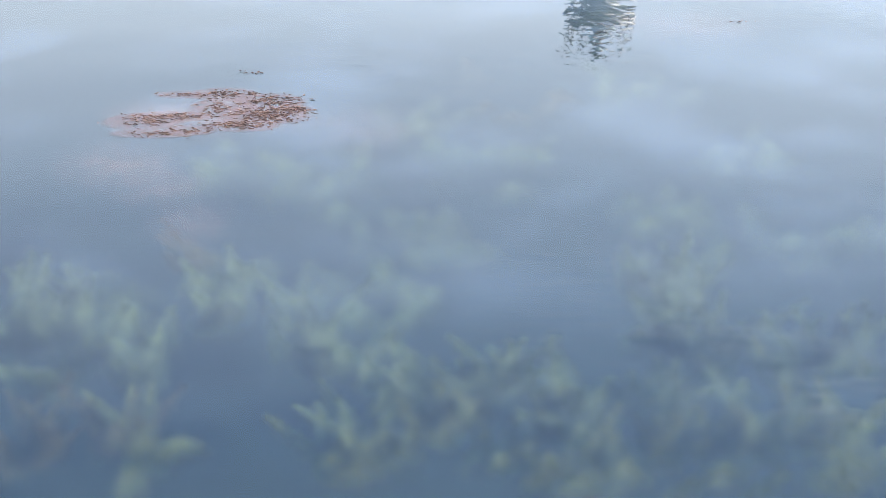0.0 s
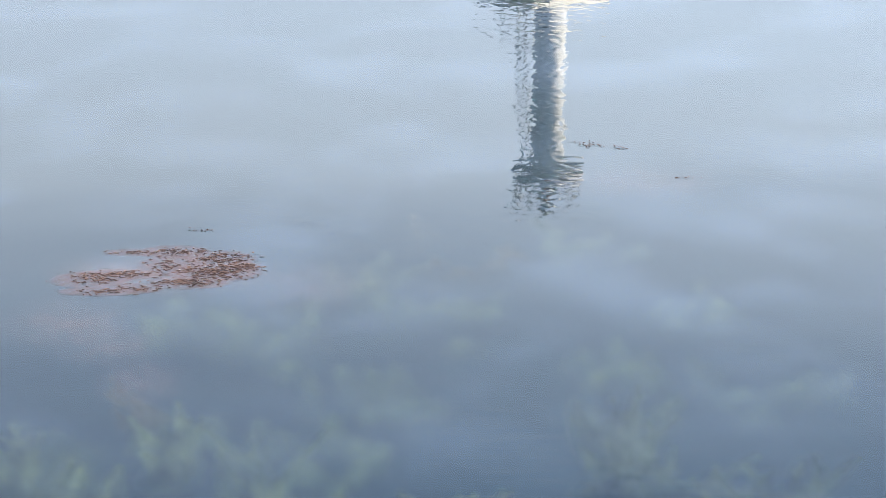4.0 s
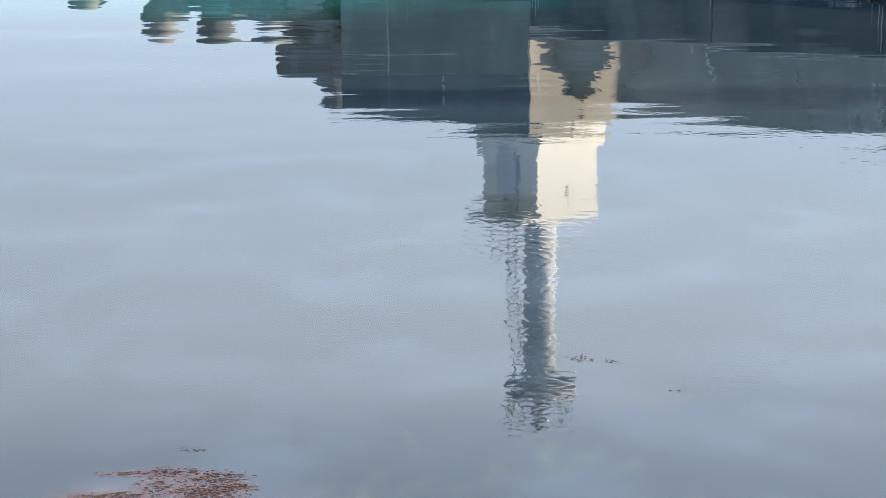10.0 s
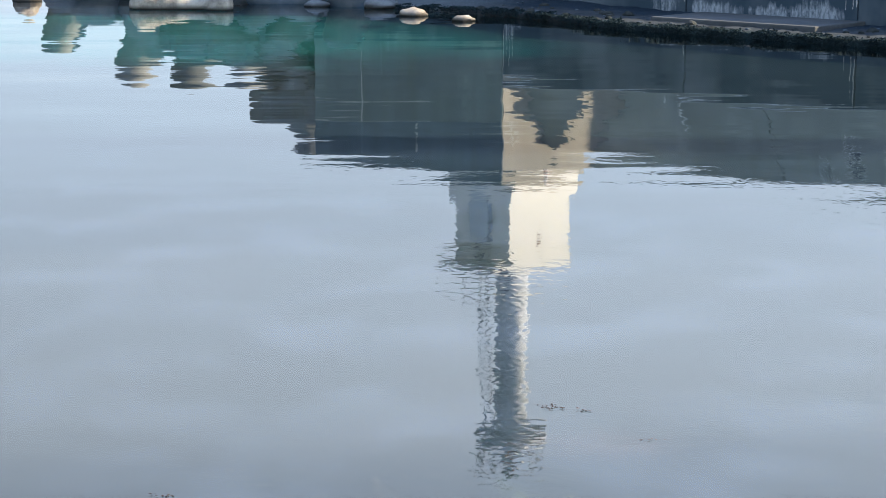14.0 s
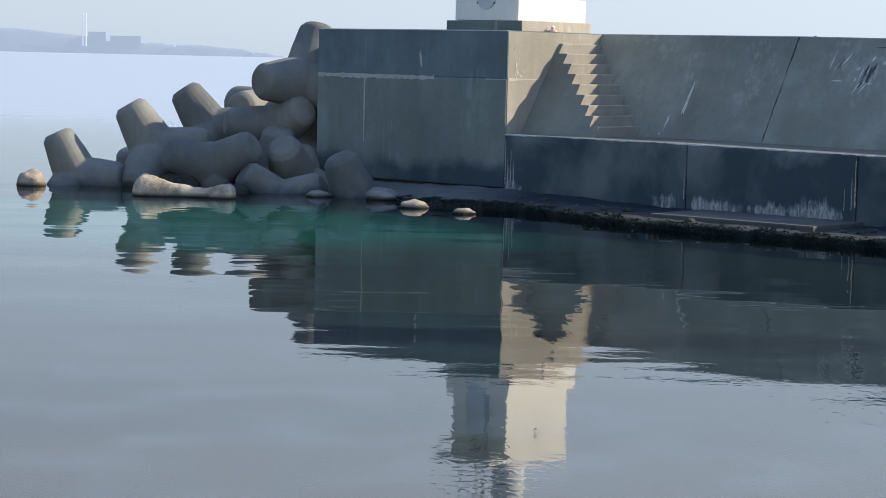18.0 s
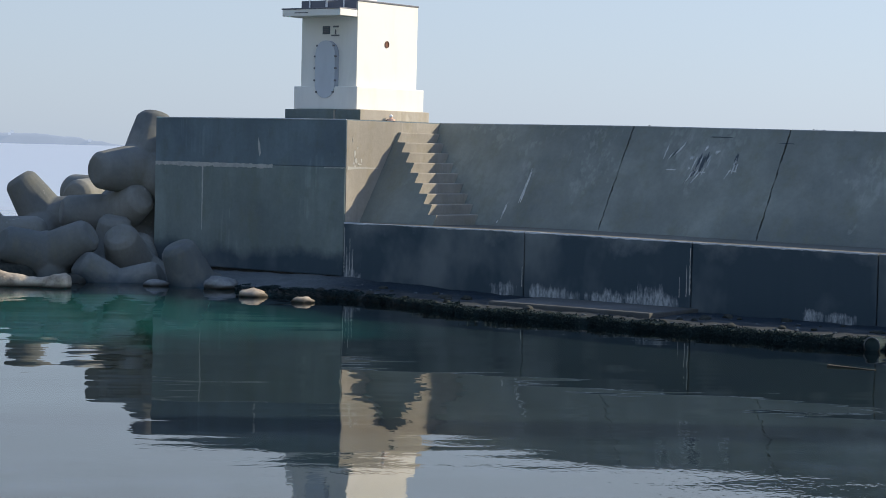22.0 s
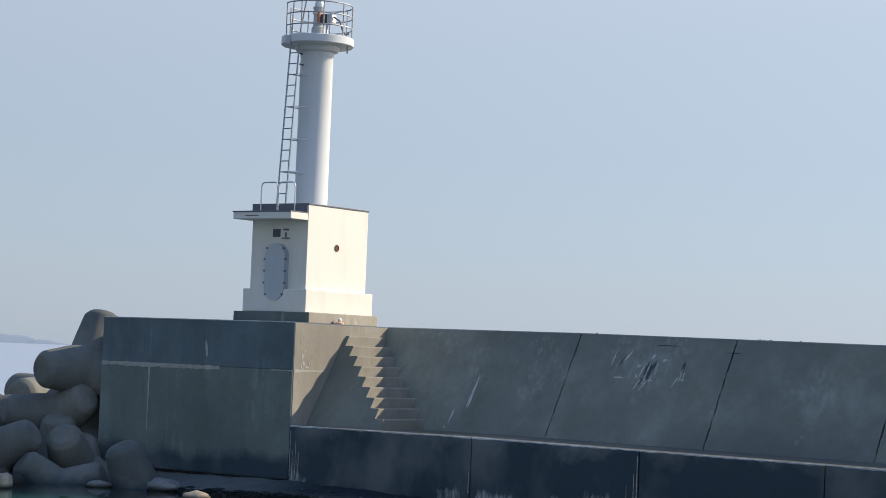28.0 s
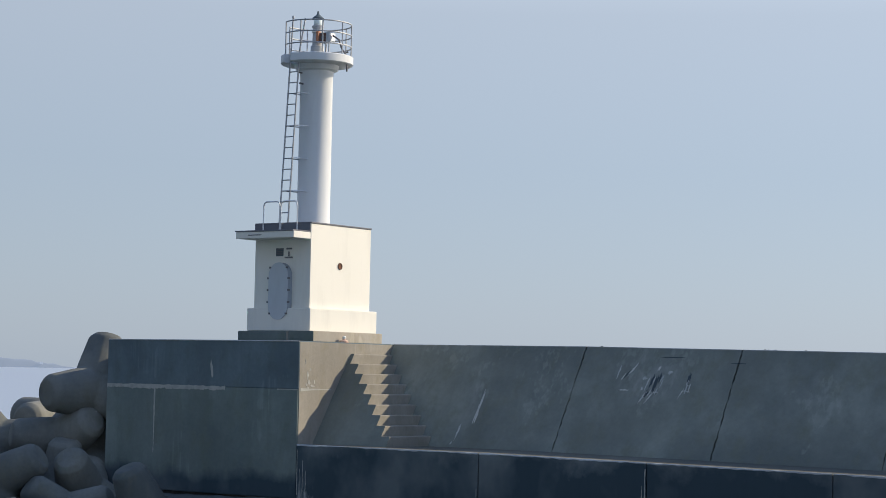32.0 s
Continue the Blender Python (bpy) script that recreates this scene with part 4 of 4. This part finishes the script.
hatch = part("hatch_door", bm, (hatch_paint, hatch_rim_shade), light, "pale grey oval watertight hatch")
for z in (5.62, 5.95, 6.3, 6.64, 6.95):
    for sx in (-1, 1):
        x = -1.82 + sx * (0.385 if 5.8 < z < 6.8 else 0.31)
        part("hatch_dog", box(x - 0.026, x + 0.026, CY0 - 0.205, CY0 - 0.14, z - 0.026, z + 0.026, 0.006), bolt_metal, hatch, "dark metal hatch clamp")
vent = part("vent_window", box(-2.08, -1.80, CY0 - 0.012, CY0 + 0.02, 7.29, 7.52, 0.004), slate, light, "small dark square vent")
for z in (7.33, 7.38, 7.43, 7.48):
    part("louvre", box(-2.06, -1.82, CY0 - 0.026, CY0 - 0.010, z - 0.012, z + 0.008), bolt_metal, vent)
part("name_plate", box(-1.68, -1.48, CY0 - 0.02, CY0 + 0.01, 7.48, 7.53), bolt_metal, light)
part("bracket", box(-1.6, -1.57, CY0 - 0.03, CY0 + 0.01, 7.28, 7.42), bolt_metal, light)
part("bracket", box(-1.72, -1.45, CY0 - 0.04, CY0 + 0.01, 7.23, 7.27), bolt_metal, light)
part("port_ring", pipe([(CX1 + 0.012, 2.72 + 0.09 * math.cos(radians(t)), 7.05 + 0.09 * math.sin(radians(t))) for t in range(0, 361, 20)], 0.013), red_paint, light, "rusty rim of a small round porthole")
part("porthole", rod((CX1 - 0.01, 2.72, 7.05), (CX1 + 0.008, 2.72, 7.05), 0.09, seg=20), rust, light, "rust-brown cover of the porthole")

part("column", lathe(AX, AY, [(0.50, 8.26), (0.49, 8.3), (0.485, 12.7), (0.50, 12.74), (0.50, 12.86), (0.62, 12.9), (0.66, 13.0), (0.66, 13.04)], 56), tower_paint, light, "round white tower column", True)
gallery = part("gallery", sector(AX, AY, [(0.60, 13.041), (1.04, 13.05), (1.075, 13.08), (1.075, 13.29), (1.05, 13.31), (0.60, 13.325)], -98, 244), tower_paint, light, "round white gallery platform with a ladder opening", True)
part("gallery_floor", lathe(AX, AY, [(0.598, 13.042), (0.598, 13.324), (0.2, 13.33)], 48), tower_paint, gallery, "", True)
for z in (13.60, 13.94, 14.27):
    part("rail", pipe(arc_points(AX, AY, z, 1.01, -118, 185, 44), 0.02), steel, gallery, "galvanised guard rail")
for i in range(9):
    a = radians(-118 + i * 303 / 8)
    x, y = AX + 1.01 * math.cos(a), AY + 1.01 * math.sin(a)
    part("rail_post", rod((x, y, 13.3), (x, y, 14.28), 0.02, seg=8), steel, gallery)
lamp = part("lantern", lathe(AX, AY, [(0.27, 13.32), (0.27, 13.36), (0.205, 13.38), (0.20, 13.62), (0.16, 13.66), (0.15, 13.98), (0.135, 14.02), (0.135, 14.12), (0.175, 14.20), (0.175, 14.24), (0.12, 14.26)], 28), grey_paint, light, "grey lantern pedestal", True)
part("lens", lathe(AX, AY, [(0.11, 14.262), (0.125, 14.28), (0.125, 14.42), (0.11, 14.44)], 24), glass, lamp, "clear lantern lens", True)
part("lantern_cap", lathe(AX, AY, [(0.155, 14.44), (0.175, 14.47), (0.07, 14.56), (0.04, 14.59), (0.025, 14.68)], 24), slate, lamp, "", True)
part("flange", lathe(AX, AY, [(0.165, 14.02), (0.18, 14.04), (0.18, 14.07), (0.165, 14.09)], 24), white_paint, lamp, "", True)
part("band", box(AX + 0.10, AX + 0.19, AY - 0.20, AY - 0.10, 13.72, 14.05, 0.01), orange, lamp, "faded orange reflector")
case = part("equipment_box", box(AX + 0.26, AX + 0.66, AY - 0.25, AY + 0.02, 13.68, 13.98, 0.012), hatch_paint, gallery, "pale grey equipment box")
part("front_panel", box(AX + 0.27, AX + 0.52, AY - 0.262, AY - 0.245, 13.69, 13.96, 0.006), red_paint, case, "rusty red-brown front panel")
part("dial_window", box(AX + 0.34, AX + 0.47, AY - 0.272, AY - 0.258, 13.76, 13.88, 0.004), slate, case)
part("end_cover", box(AX + 0.655, AX + 0.68, AY - 0.22, AY - 0.01, 13.72, 13.94, 0.004), new_steel, case)
part("box_leg", box(AX + 0.48, AX + 0.52, AY - 0.22, AY - 0.18, 13.32, 13.67), steel, gallery)
part("cable", pipe([(AX + 0.70, AY - 0.15, 13.88), (AX + 0.86, AY - 0.05, 13.75), (AX + 0.92, AY + 0.0, 13.5), (AX + 1.0, AY + 0.06, 13.36), (AX + 1.08, AY + 0.12, 13.40)], 0.025), bolt_metal, gallery)
part("drain", rod((AX + 0.98, AY + 0.2, 12.83), (AX + 0.98, AY + 0.2, 13.08), 0.025, seg=8), bolt_metal, gallery)

# ladder up the harbour side of the column, leaning a little away from it at its foot
def stile(s, top):
    """Point on the left (0) or right (1) stile at that height."""
    u = (top - 8.26) / 4.8
    return Vector((-2.375 + 0.33 * s + 0.15 * u, 1.82 + 0.14 * u, top))


ladder = part("ladder", pipe([stile(0, 8.26), stile(0, 10.5), stile(0, 13.0), stile(0, 14.4)], 0.024), steel, light, "galvanised access ladder")
part("stile", pipe([stile(1, 8.26), stile(1, 10.5), stile(1, 13.0), stile(1, 13.4) + Vector((0.0, 0, 0)), stile(1, 14.36) + Vector((0.10, 0.05, 0))], 0.024), steel, ladder)
for i in range(15):
    z = 8.30 + i * 0.321 + 0.3
    part("rung", rod(stile(0, z), stile(1, z), 0.017, seg=8), steel, ladder)
for z in (9.25, 10.22, 11.18, 12.15):
    part("bracket", rod(stile(0, z), (AX - 0.30, AY - 0.36, z), 0.016, seg=8), steel, ladder)
    part("bracket", rod(stile(1, z), (AX + 0.12, AY - 0.46, z), 0.018, seg=8), new_steel, ladder, "bright wall bracket")
part("post_knob", rod(stile(0, 14.38), stile(0, 14.45), 0.036, seg=10), steel, ladder)
for z, dx in ((12.45, 0.0), (12.78, -0.05)):
    part("stub", rod((AX - 0.12 + dx, AY - 0.46, z), (AX - 0.18 + dx, AY - 0.58, z + 0.02), 0.025, seg=8), bolt_metal, light, "short dark pipe stub on the column")
for x in (-2.52, -1.86):
    hoop = [(x, 1.28, 8.0), (x, 1.28, 8.74), (x + 0.03, 1.28, 8.84), (x + 0.10, 1.28, 8.88), (x + 0.52, 1.28, 8.88), (x + 0.59, 1.28, 8.84), (x + 0.62, 1.28, 8.74), (x + 0.62, 1.28, 8.0)]
    part("hand_hoop", pipe(hoop, 0.022), new_steel, light, "galvanised hand hoop at the roof edge")

lamp2 = thing("marker_fitting", "small orange and white fitting on the plinth edge", "fitting", (-0.10, 2.15, TOP))
part("body", lathe(-0.10, 2.15, [(0.13, TOP), (0.12, TOP + 0.05), (0.06, TOP + 0.07), (0.045, TOP + 0.11)], 14), pale_orange, lamp2)
part("cap", lathe(-0.10, 2.15, [(0.055, TOP + 0.11), (0.06, TOP + 0.15), (0.02, TOP + 0.19)], 12), foam, lamp2)


# ---- floating and submerged weed ----
def shreds(name, spots, count, length, mat, label, z, spread_z, seed, fat=1.0, kind="stuff"):
    """Many small curled shreds; spots: centre x, y, radius along and across, turn in degrees, weight."""
    rnd = random.Random(seed)
    verts, faces = [], []
    weights = [s[5] for s in spots]
    for _ in range(count):
        x, y, ra, rb, turn, _w = rnd.choices(spots, weights)[0]
        a, b = rnd.gauss(0, 0.45) * ra, rnd.gauss(0, 0.45) * rb
        c, s = math.cos(radians(turn)), math.sin(radians(turn))
        px, py = x + a * c - b * s, y + a * s + b * c
        pz = z + rnd.uniform(0, spread_z)
        d = radians(turn) + rnd.gauss(0, 0.5)
        ln, w = length * rnd.uniform(0.4, 2.0), length * fat * rnd.uniform(0.05, 0.13)
        dx, dy, nx, ny = math.cos(d) * ln, math.sin(d) * ln, -math.sin(d) * w, math.cos(d) * w
        i = len(verts)
        lift = rnd.uniform(0.0, 0.12) * length
        verts += [(px, py, pz), (px + dx * 0.5 + nx, py + dy * 0.5 + ny, pz + lift), (px + dx, py + dy, pz), (px + dx * 0.5 - nx, py + dy * 0.5 - ny, pz + lift * 0.6), (px + dx * 0.5, py + dy * 0.5, pz - 0.004)]
        faces += [(i, i + 3, i + 1), (i + 2, i + 1, i + 3), (i, i + 1, i + 4), (i + 1, i + 2, i + 4), (i + 2, i + 3, i + 4), (i + 3, i, i + 4)]
    me = bpy.data.meshes.new(name)
    me.from_pydata(verts, [], faces)
    me.materials.append(mat)
    return tagged(new(name, me), label, "seaweed", kind=kind)


def film(name, at, long, wide, turn, amount, label, seed, color=(0.46, 0.19, 0.16, 1), core=0.25):
    """A thin ragged sheet of slime hanging in the water, thinning out to its rim."""
    bm = bmesh.new()
    bmesh.ops.create_circle(bm, cap_ends=True, cap_tris=True, segments=40, radius=1.0)
    for v in bm.verts:
        v.co *= 1.0 + 0.18 * noise.noise(v.co * 2.0 + Vector((seed, 0, 0)))
    k = Mat("slime_film")
    cloud = k.n("TexNoise", Vector=k.pos, Scale=2.4 + 0.1 * seed, Detail=6.0, Roughness=0.6).outputs["Fac"]
    rim = k.n("VectorMath", Vector=k.pos)
    rim.operation = "LENGTH"
    thick = k.math("MULTIPLY", k.band(rim.outputs["Value"], 1.0, core), k.math("MULTIPLY", k.band(cloud, 0.34, 0.62), amount))
    slime = k.n("BsdfDiffuse", Color=color)
    veil = k.n("MixShader", Fac=thick)
    k.t.links.new(k.n("BsdfTransparent").outputs[0], veil.inputs[1])
    k.t.links.new(slime.outputs[0], veil.inputs[2])
    k.t.links.new(veil.outputs[0], k.out.inputs[0])
    ob = new(name, mesh_of(name, bm, k.m))
    ob.matrix_world = Matrix.Translation(at) @ pose(0, 0, 0, 0, 0, turn) @ Matrix.Diagonal((long, wide, 1, 1))
    return tagged(ob, label, "seaweed", kind="stuff")


# turn 43: along the shore line as seen from the harbour; the raft is a swept crescent, dense at one end
RAFT = [(26.76, -36.12, 0.15, 0.04, 43, 1), (26.94, -35.94, 0.19, 0.10, 43, 2.5), (27.25, -35.83, 0.19, 0.12, 43, 5), (27.42, -36.03, 0.25, 0.14, 43, 8),
        (27.46, -36.25, 0.20, 0.09, 43, 5), (27.14, -36.12, 0.17, 0.17, 43, 3), (27.47, -35.84, 0.09, 0.07, 43, 3), (27.03, -36.45, 0.23, 0.07, 43, 4),
        (26.99, -36.62, 0.21, 0.12, 43, 2), (27.20, -36.72, 0.22, 0.05, 43, 1.8), (27.32, -36.53, 0.12, 0.06, 43, 1.5)]
shreds("floating_seaweed", RAFT, 560, 0.031, weed_brown, "raft of reddish-brown seaweed shreds floating on the water", 0.003, 0.004, 3, 0.52)
shreds("floating_seaweed", [(x, y, a * 1.1, b * 1.1, t, w) for x, y, a, b, t, w in RAFT], 650, 0.022, weed_tan, "tan seaweed ribbons lying between the darker shreds of the raft", 0.003, 0.002, 13, 0.8)
for i, (x, y, a, b, turn, w) in enumerate(RAFT):
    film("seaweed_slime", (x, y, 0.0012 + 0.0001 * i), a * 1.15 + 0.03, b * 1.2 + 0.03, turn, 0.52, "thin pinkish slime floating between seaweed shreds", 10 + i, (0.185, 0.142, 0.146, 1), 0.75)
film("submerged_seaweed", (27.16, -36.22, -0.05), 0.74, 0.46, 43, 0.35, "pinkish film of seaweed slime under the raft", 1)
shreds("floating_seaweed", [(26.71, -35.53, 0.12, 0.03, 43, 1)], 12, 0.015, weed_brown, "thin line of brown seaweed shreds on the water", 0.002, 0.008, 4)
shreds("floating_seaweed", [(27.23, -32.14, 0.12, 0.10, 20, 3), (27.45, -32.07, 0.06, 0.05, 20, 1)], 42, 0.018, weed_tan, "small tuft of brown seaweed adrift", 0.002, 0.010, 5)
shreds("floating_seaweed", [(28.3, -32.36, 0.12, 0.03, 45, 1)], 6, 0.024, weed_brown, "few dark seaweed shreds adrift", 0.002, 0.008, 6)
shreds("foam_flecks", [(27.2, -36.1, 0.35, 0.2, 45, 1)], 10, 0.008, foam, "few white flecks among the floating seaweed", 0.004, 0.010, 7)
for x, y, a, b, turn, amount, seed in ((27.16, -36.95, 0.42, 0.5, 60, 0.24, 2), (27.62, -37.02, 0.34, 0.42, 50, 0.18, 3), (28.2, -37.25, 0.28, 0.4, 43, 0.15, 4), (27.75, -35.55, 0.45, 0.55, 43, 0.13, 5), (27.9, -32.4, 0.7, 0.5, 43, 0.18, 6)):
    film("submerged_seaweed", (x, y, -0.35), a, b, turn, amount, "drifting pinkish seaweed slime under the surface", seed)


PLUMES = [(27.95, -38.06, 0.09), (28.17, -37.97, 0.08), (28.40, -38.24, 0.18), (28.33, -38.43, 0.16), (28.74, -38.33, 0.16), (28.97, -38.27, 0.14), (28.63, -37.39, 0.15),
          (28.70, -37.64, 0.14), (29.23, -37.36, 0.08), (29.51, -37.51, 0.14), (29.78, -37.48, 0.18), (30.09, -37.39, 0.17), (30.17, -37.63, 0.15), (30.31, -37.95, 0.11),
          (28.77, -38.58, 0.12), (28.21, -38.44, 0.12), (30.17, -35.62, 0.09), (30.40, -35.73, 0.10), (30.67, -36.21, 0.14), (30.85, -35.93, 0.10), (30.92, -36.15, 0.14),
          (31.28, -35.75, 0.10), (31.37, -35.94, 0.14), (31.41, -35.63, 0.12), (30.32, -36.95, 0.08), (30.39, -37.16, 0.11), (30.38, -37.32, 0.13), (30.61, -36.94, 0.12),
          (30.84, -37.09, 0.13), (30.99, -36.73, 0.15), (31.20, -36.64, 0.17), (31.64, -36.52, 0.13)]
BROWN = [(28.24, -37.15, 0.09), (29.27, -39.12, 0.09), (29.48, -38.76, 0.13), (29.31, -38.98, 0.09), (27.80, -34.00, 0.28), (31.90, -37.90, 0.25)]
NEAR = [(30.36, -38.15, 0.14), (30.38, -37.84, 0.12), (30.91, -37.11, 0.14), (31.18, -37.53, 0.16), (31.22, -37.26, 0.14), (31.60, -36.80, 0.14), (31.58, -36.40, 0.14), (31.29, -36.97, 0.13), (30.38, -37.39, 0.14), (32.01, -36.57, 0.15), (31.67, -36.22, 0.12), (29.70, -38.69, 0.13), (30.70, -37.55, 0.14)]
DEEP = [(27.39, -35.80, 0.24), (28.54, -35.66, 0.24), (28.82, -36.39, 0.24), (29.48, -34.62, 0.24), (29.91, -35.11, 0.24), (29.11, -33.37, 0.24), (27.00, -35.56, 0.24), (28.04, -34.39, 0.24), (28.05, -37.26, 0.24), (28.84, -36.87, 0.24), (30.12, -34.22, 0.24), (27.86, -33.04, 0.24), (27.11, -34.53, 0.24)]


def fronds(name, mat, label, seed, spots, leaves, bed=-1.1):
    """Bushy seaweed standing on the seabed near the quay: pointed plumes of small leaves round each spot."""
    rnd = random.Random(seed)
    verts, faces = [], []
    for sx, sy, size in spots:
        for _ in range(7):
            x, y = sx + rnd.gauss(0, size * 0.75), sy + rnd.gauss(0, size * 0.75)
            tall, wide = rnd.uniform(0.28, 0.65), size * rnd.uniform(0.5, 1.0)
            base = bed + 0.2 * noise.noise(Vector((x * 0.3, y * 0.3, 5)))
            lean = (rnd.uniform(-0.5, 0.5), rnd.uniform(-0.5, 0.5))
            for _ in range(leaves):
                u = rnd.random() ** 0.8
                a, r = rnd.uniform(0, 6.283), wide * math.sqrt(rnd.random()) * (1.05 - u)
                p = Vector((x + r * math.cos(a) + lean[0] * u * tall, y + r * math.sin(a) + lean[1] * u * tall, base + u * tall))
                d = Vector((math.cos(a) * rnd.uniform(0.2, 1), math.sin(a) * rnd.uniform(0.2, 1), rnd.uniform(0.2, 1.4))).normalized()
                w = d.cross(Vector((rnd.uniform(-1, 1), rnd.uniform(-1, 1), 0.3))).normalized()
                ln, wd = rnd.uniform(0.012, 0.026), rnd.uniform(0.003, 0.006)
                i = len(verts)
                verts.extend((p, p + d * ln * 0.5 + w * wd, p + d * ln, p + d * ln * 0.5 - w * wd))
                faces.append((i, i + 1, i + 2, i + 3))
    me = bpy.data.meshes.new(name)
    me.from_pydata([tuple(v) for v in verts], [], faces)
    me.materials.append(mat)
    tagged(new(name, me), label, "seaweed", kind="stuff")


fronds("seaweed_bed", weed_green, "bushy yellow-green seaweed on the seabed seen through clear water", 11, PLUMES, 1050)
fronds("seaweed_bed", weed_olive, "bushy olive seaweed on the seabed close to the quay", 14, NEAR, 800, -1.15)
fronds("seaweed_bed", weed_green, "pale tufts of seaweed on deeper seabed", 13, DEEP, 420, -1.7)
fronds("seaweed_bed", weed_rust, "bushy brown seaweed on the seabed seen through clear water", 12, BROWN, 500)
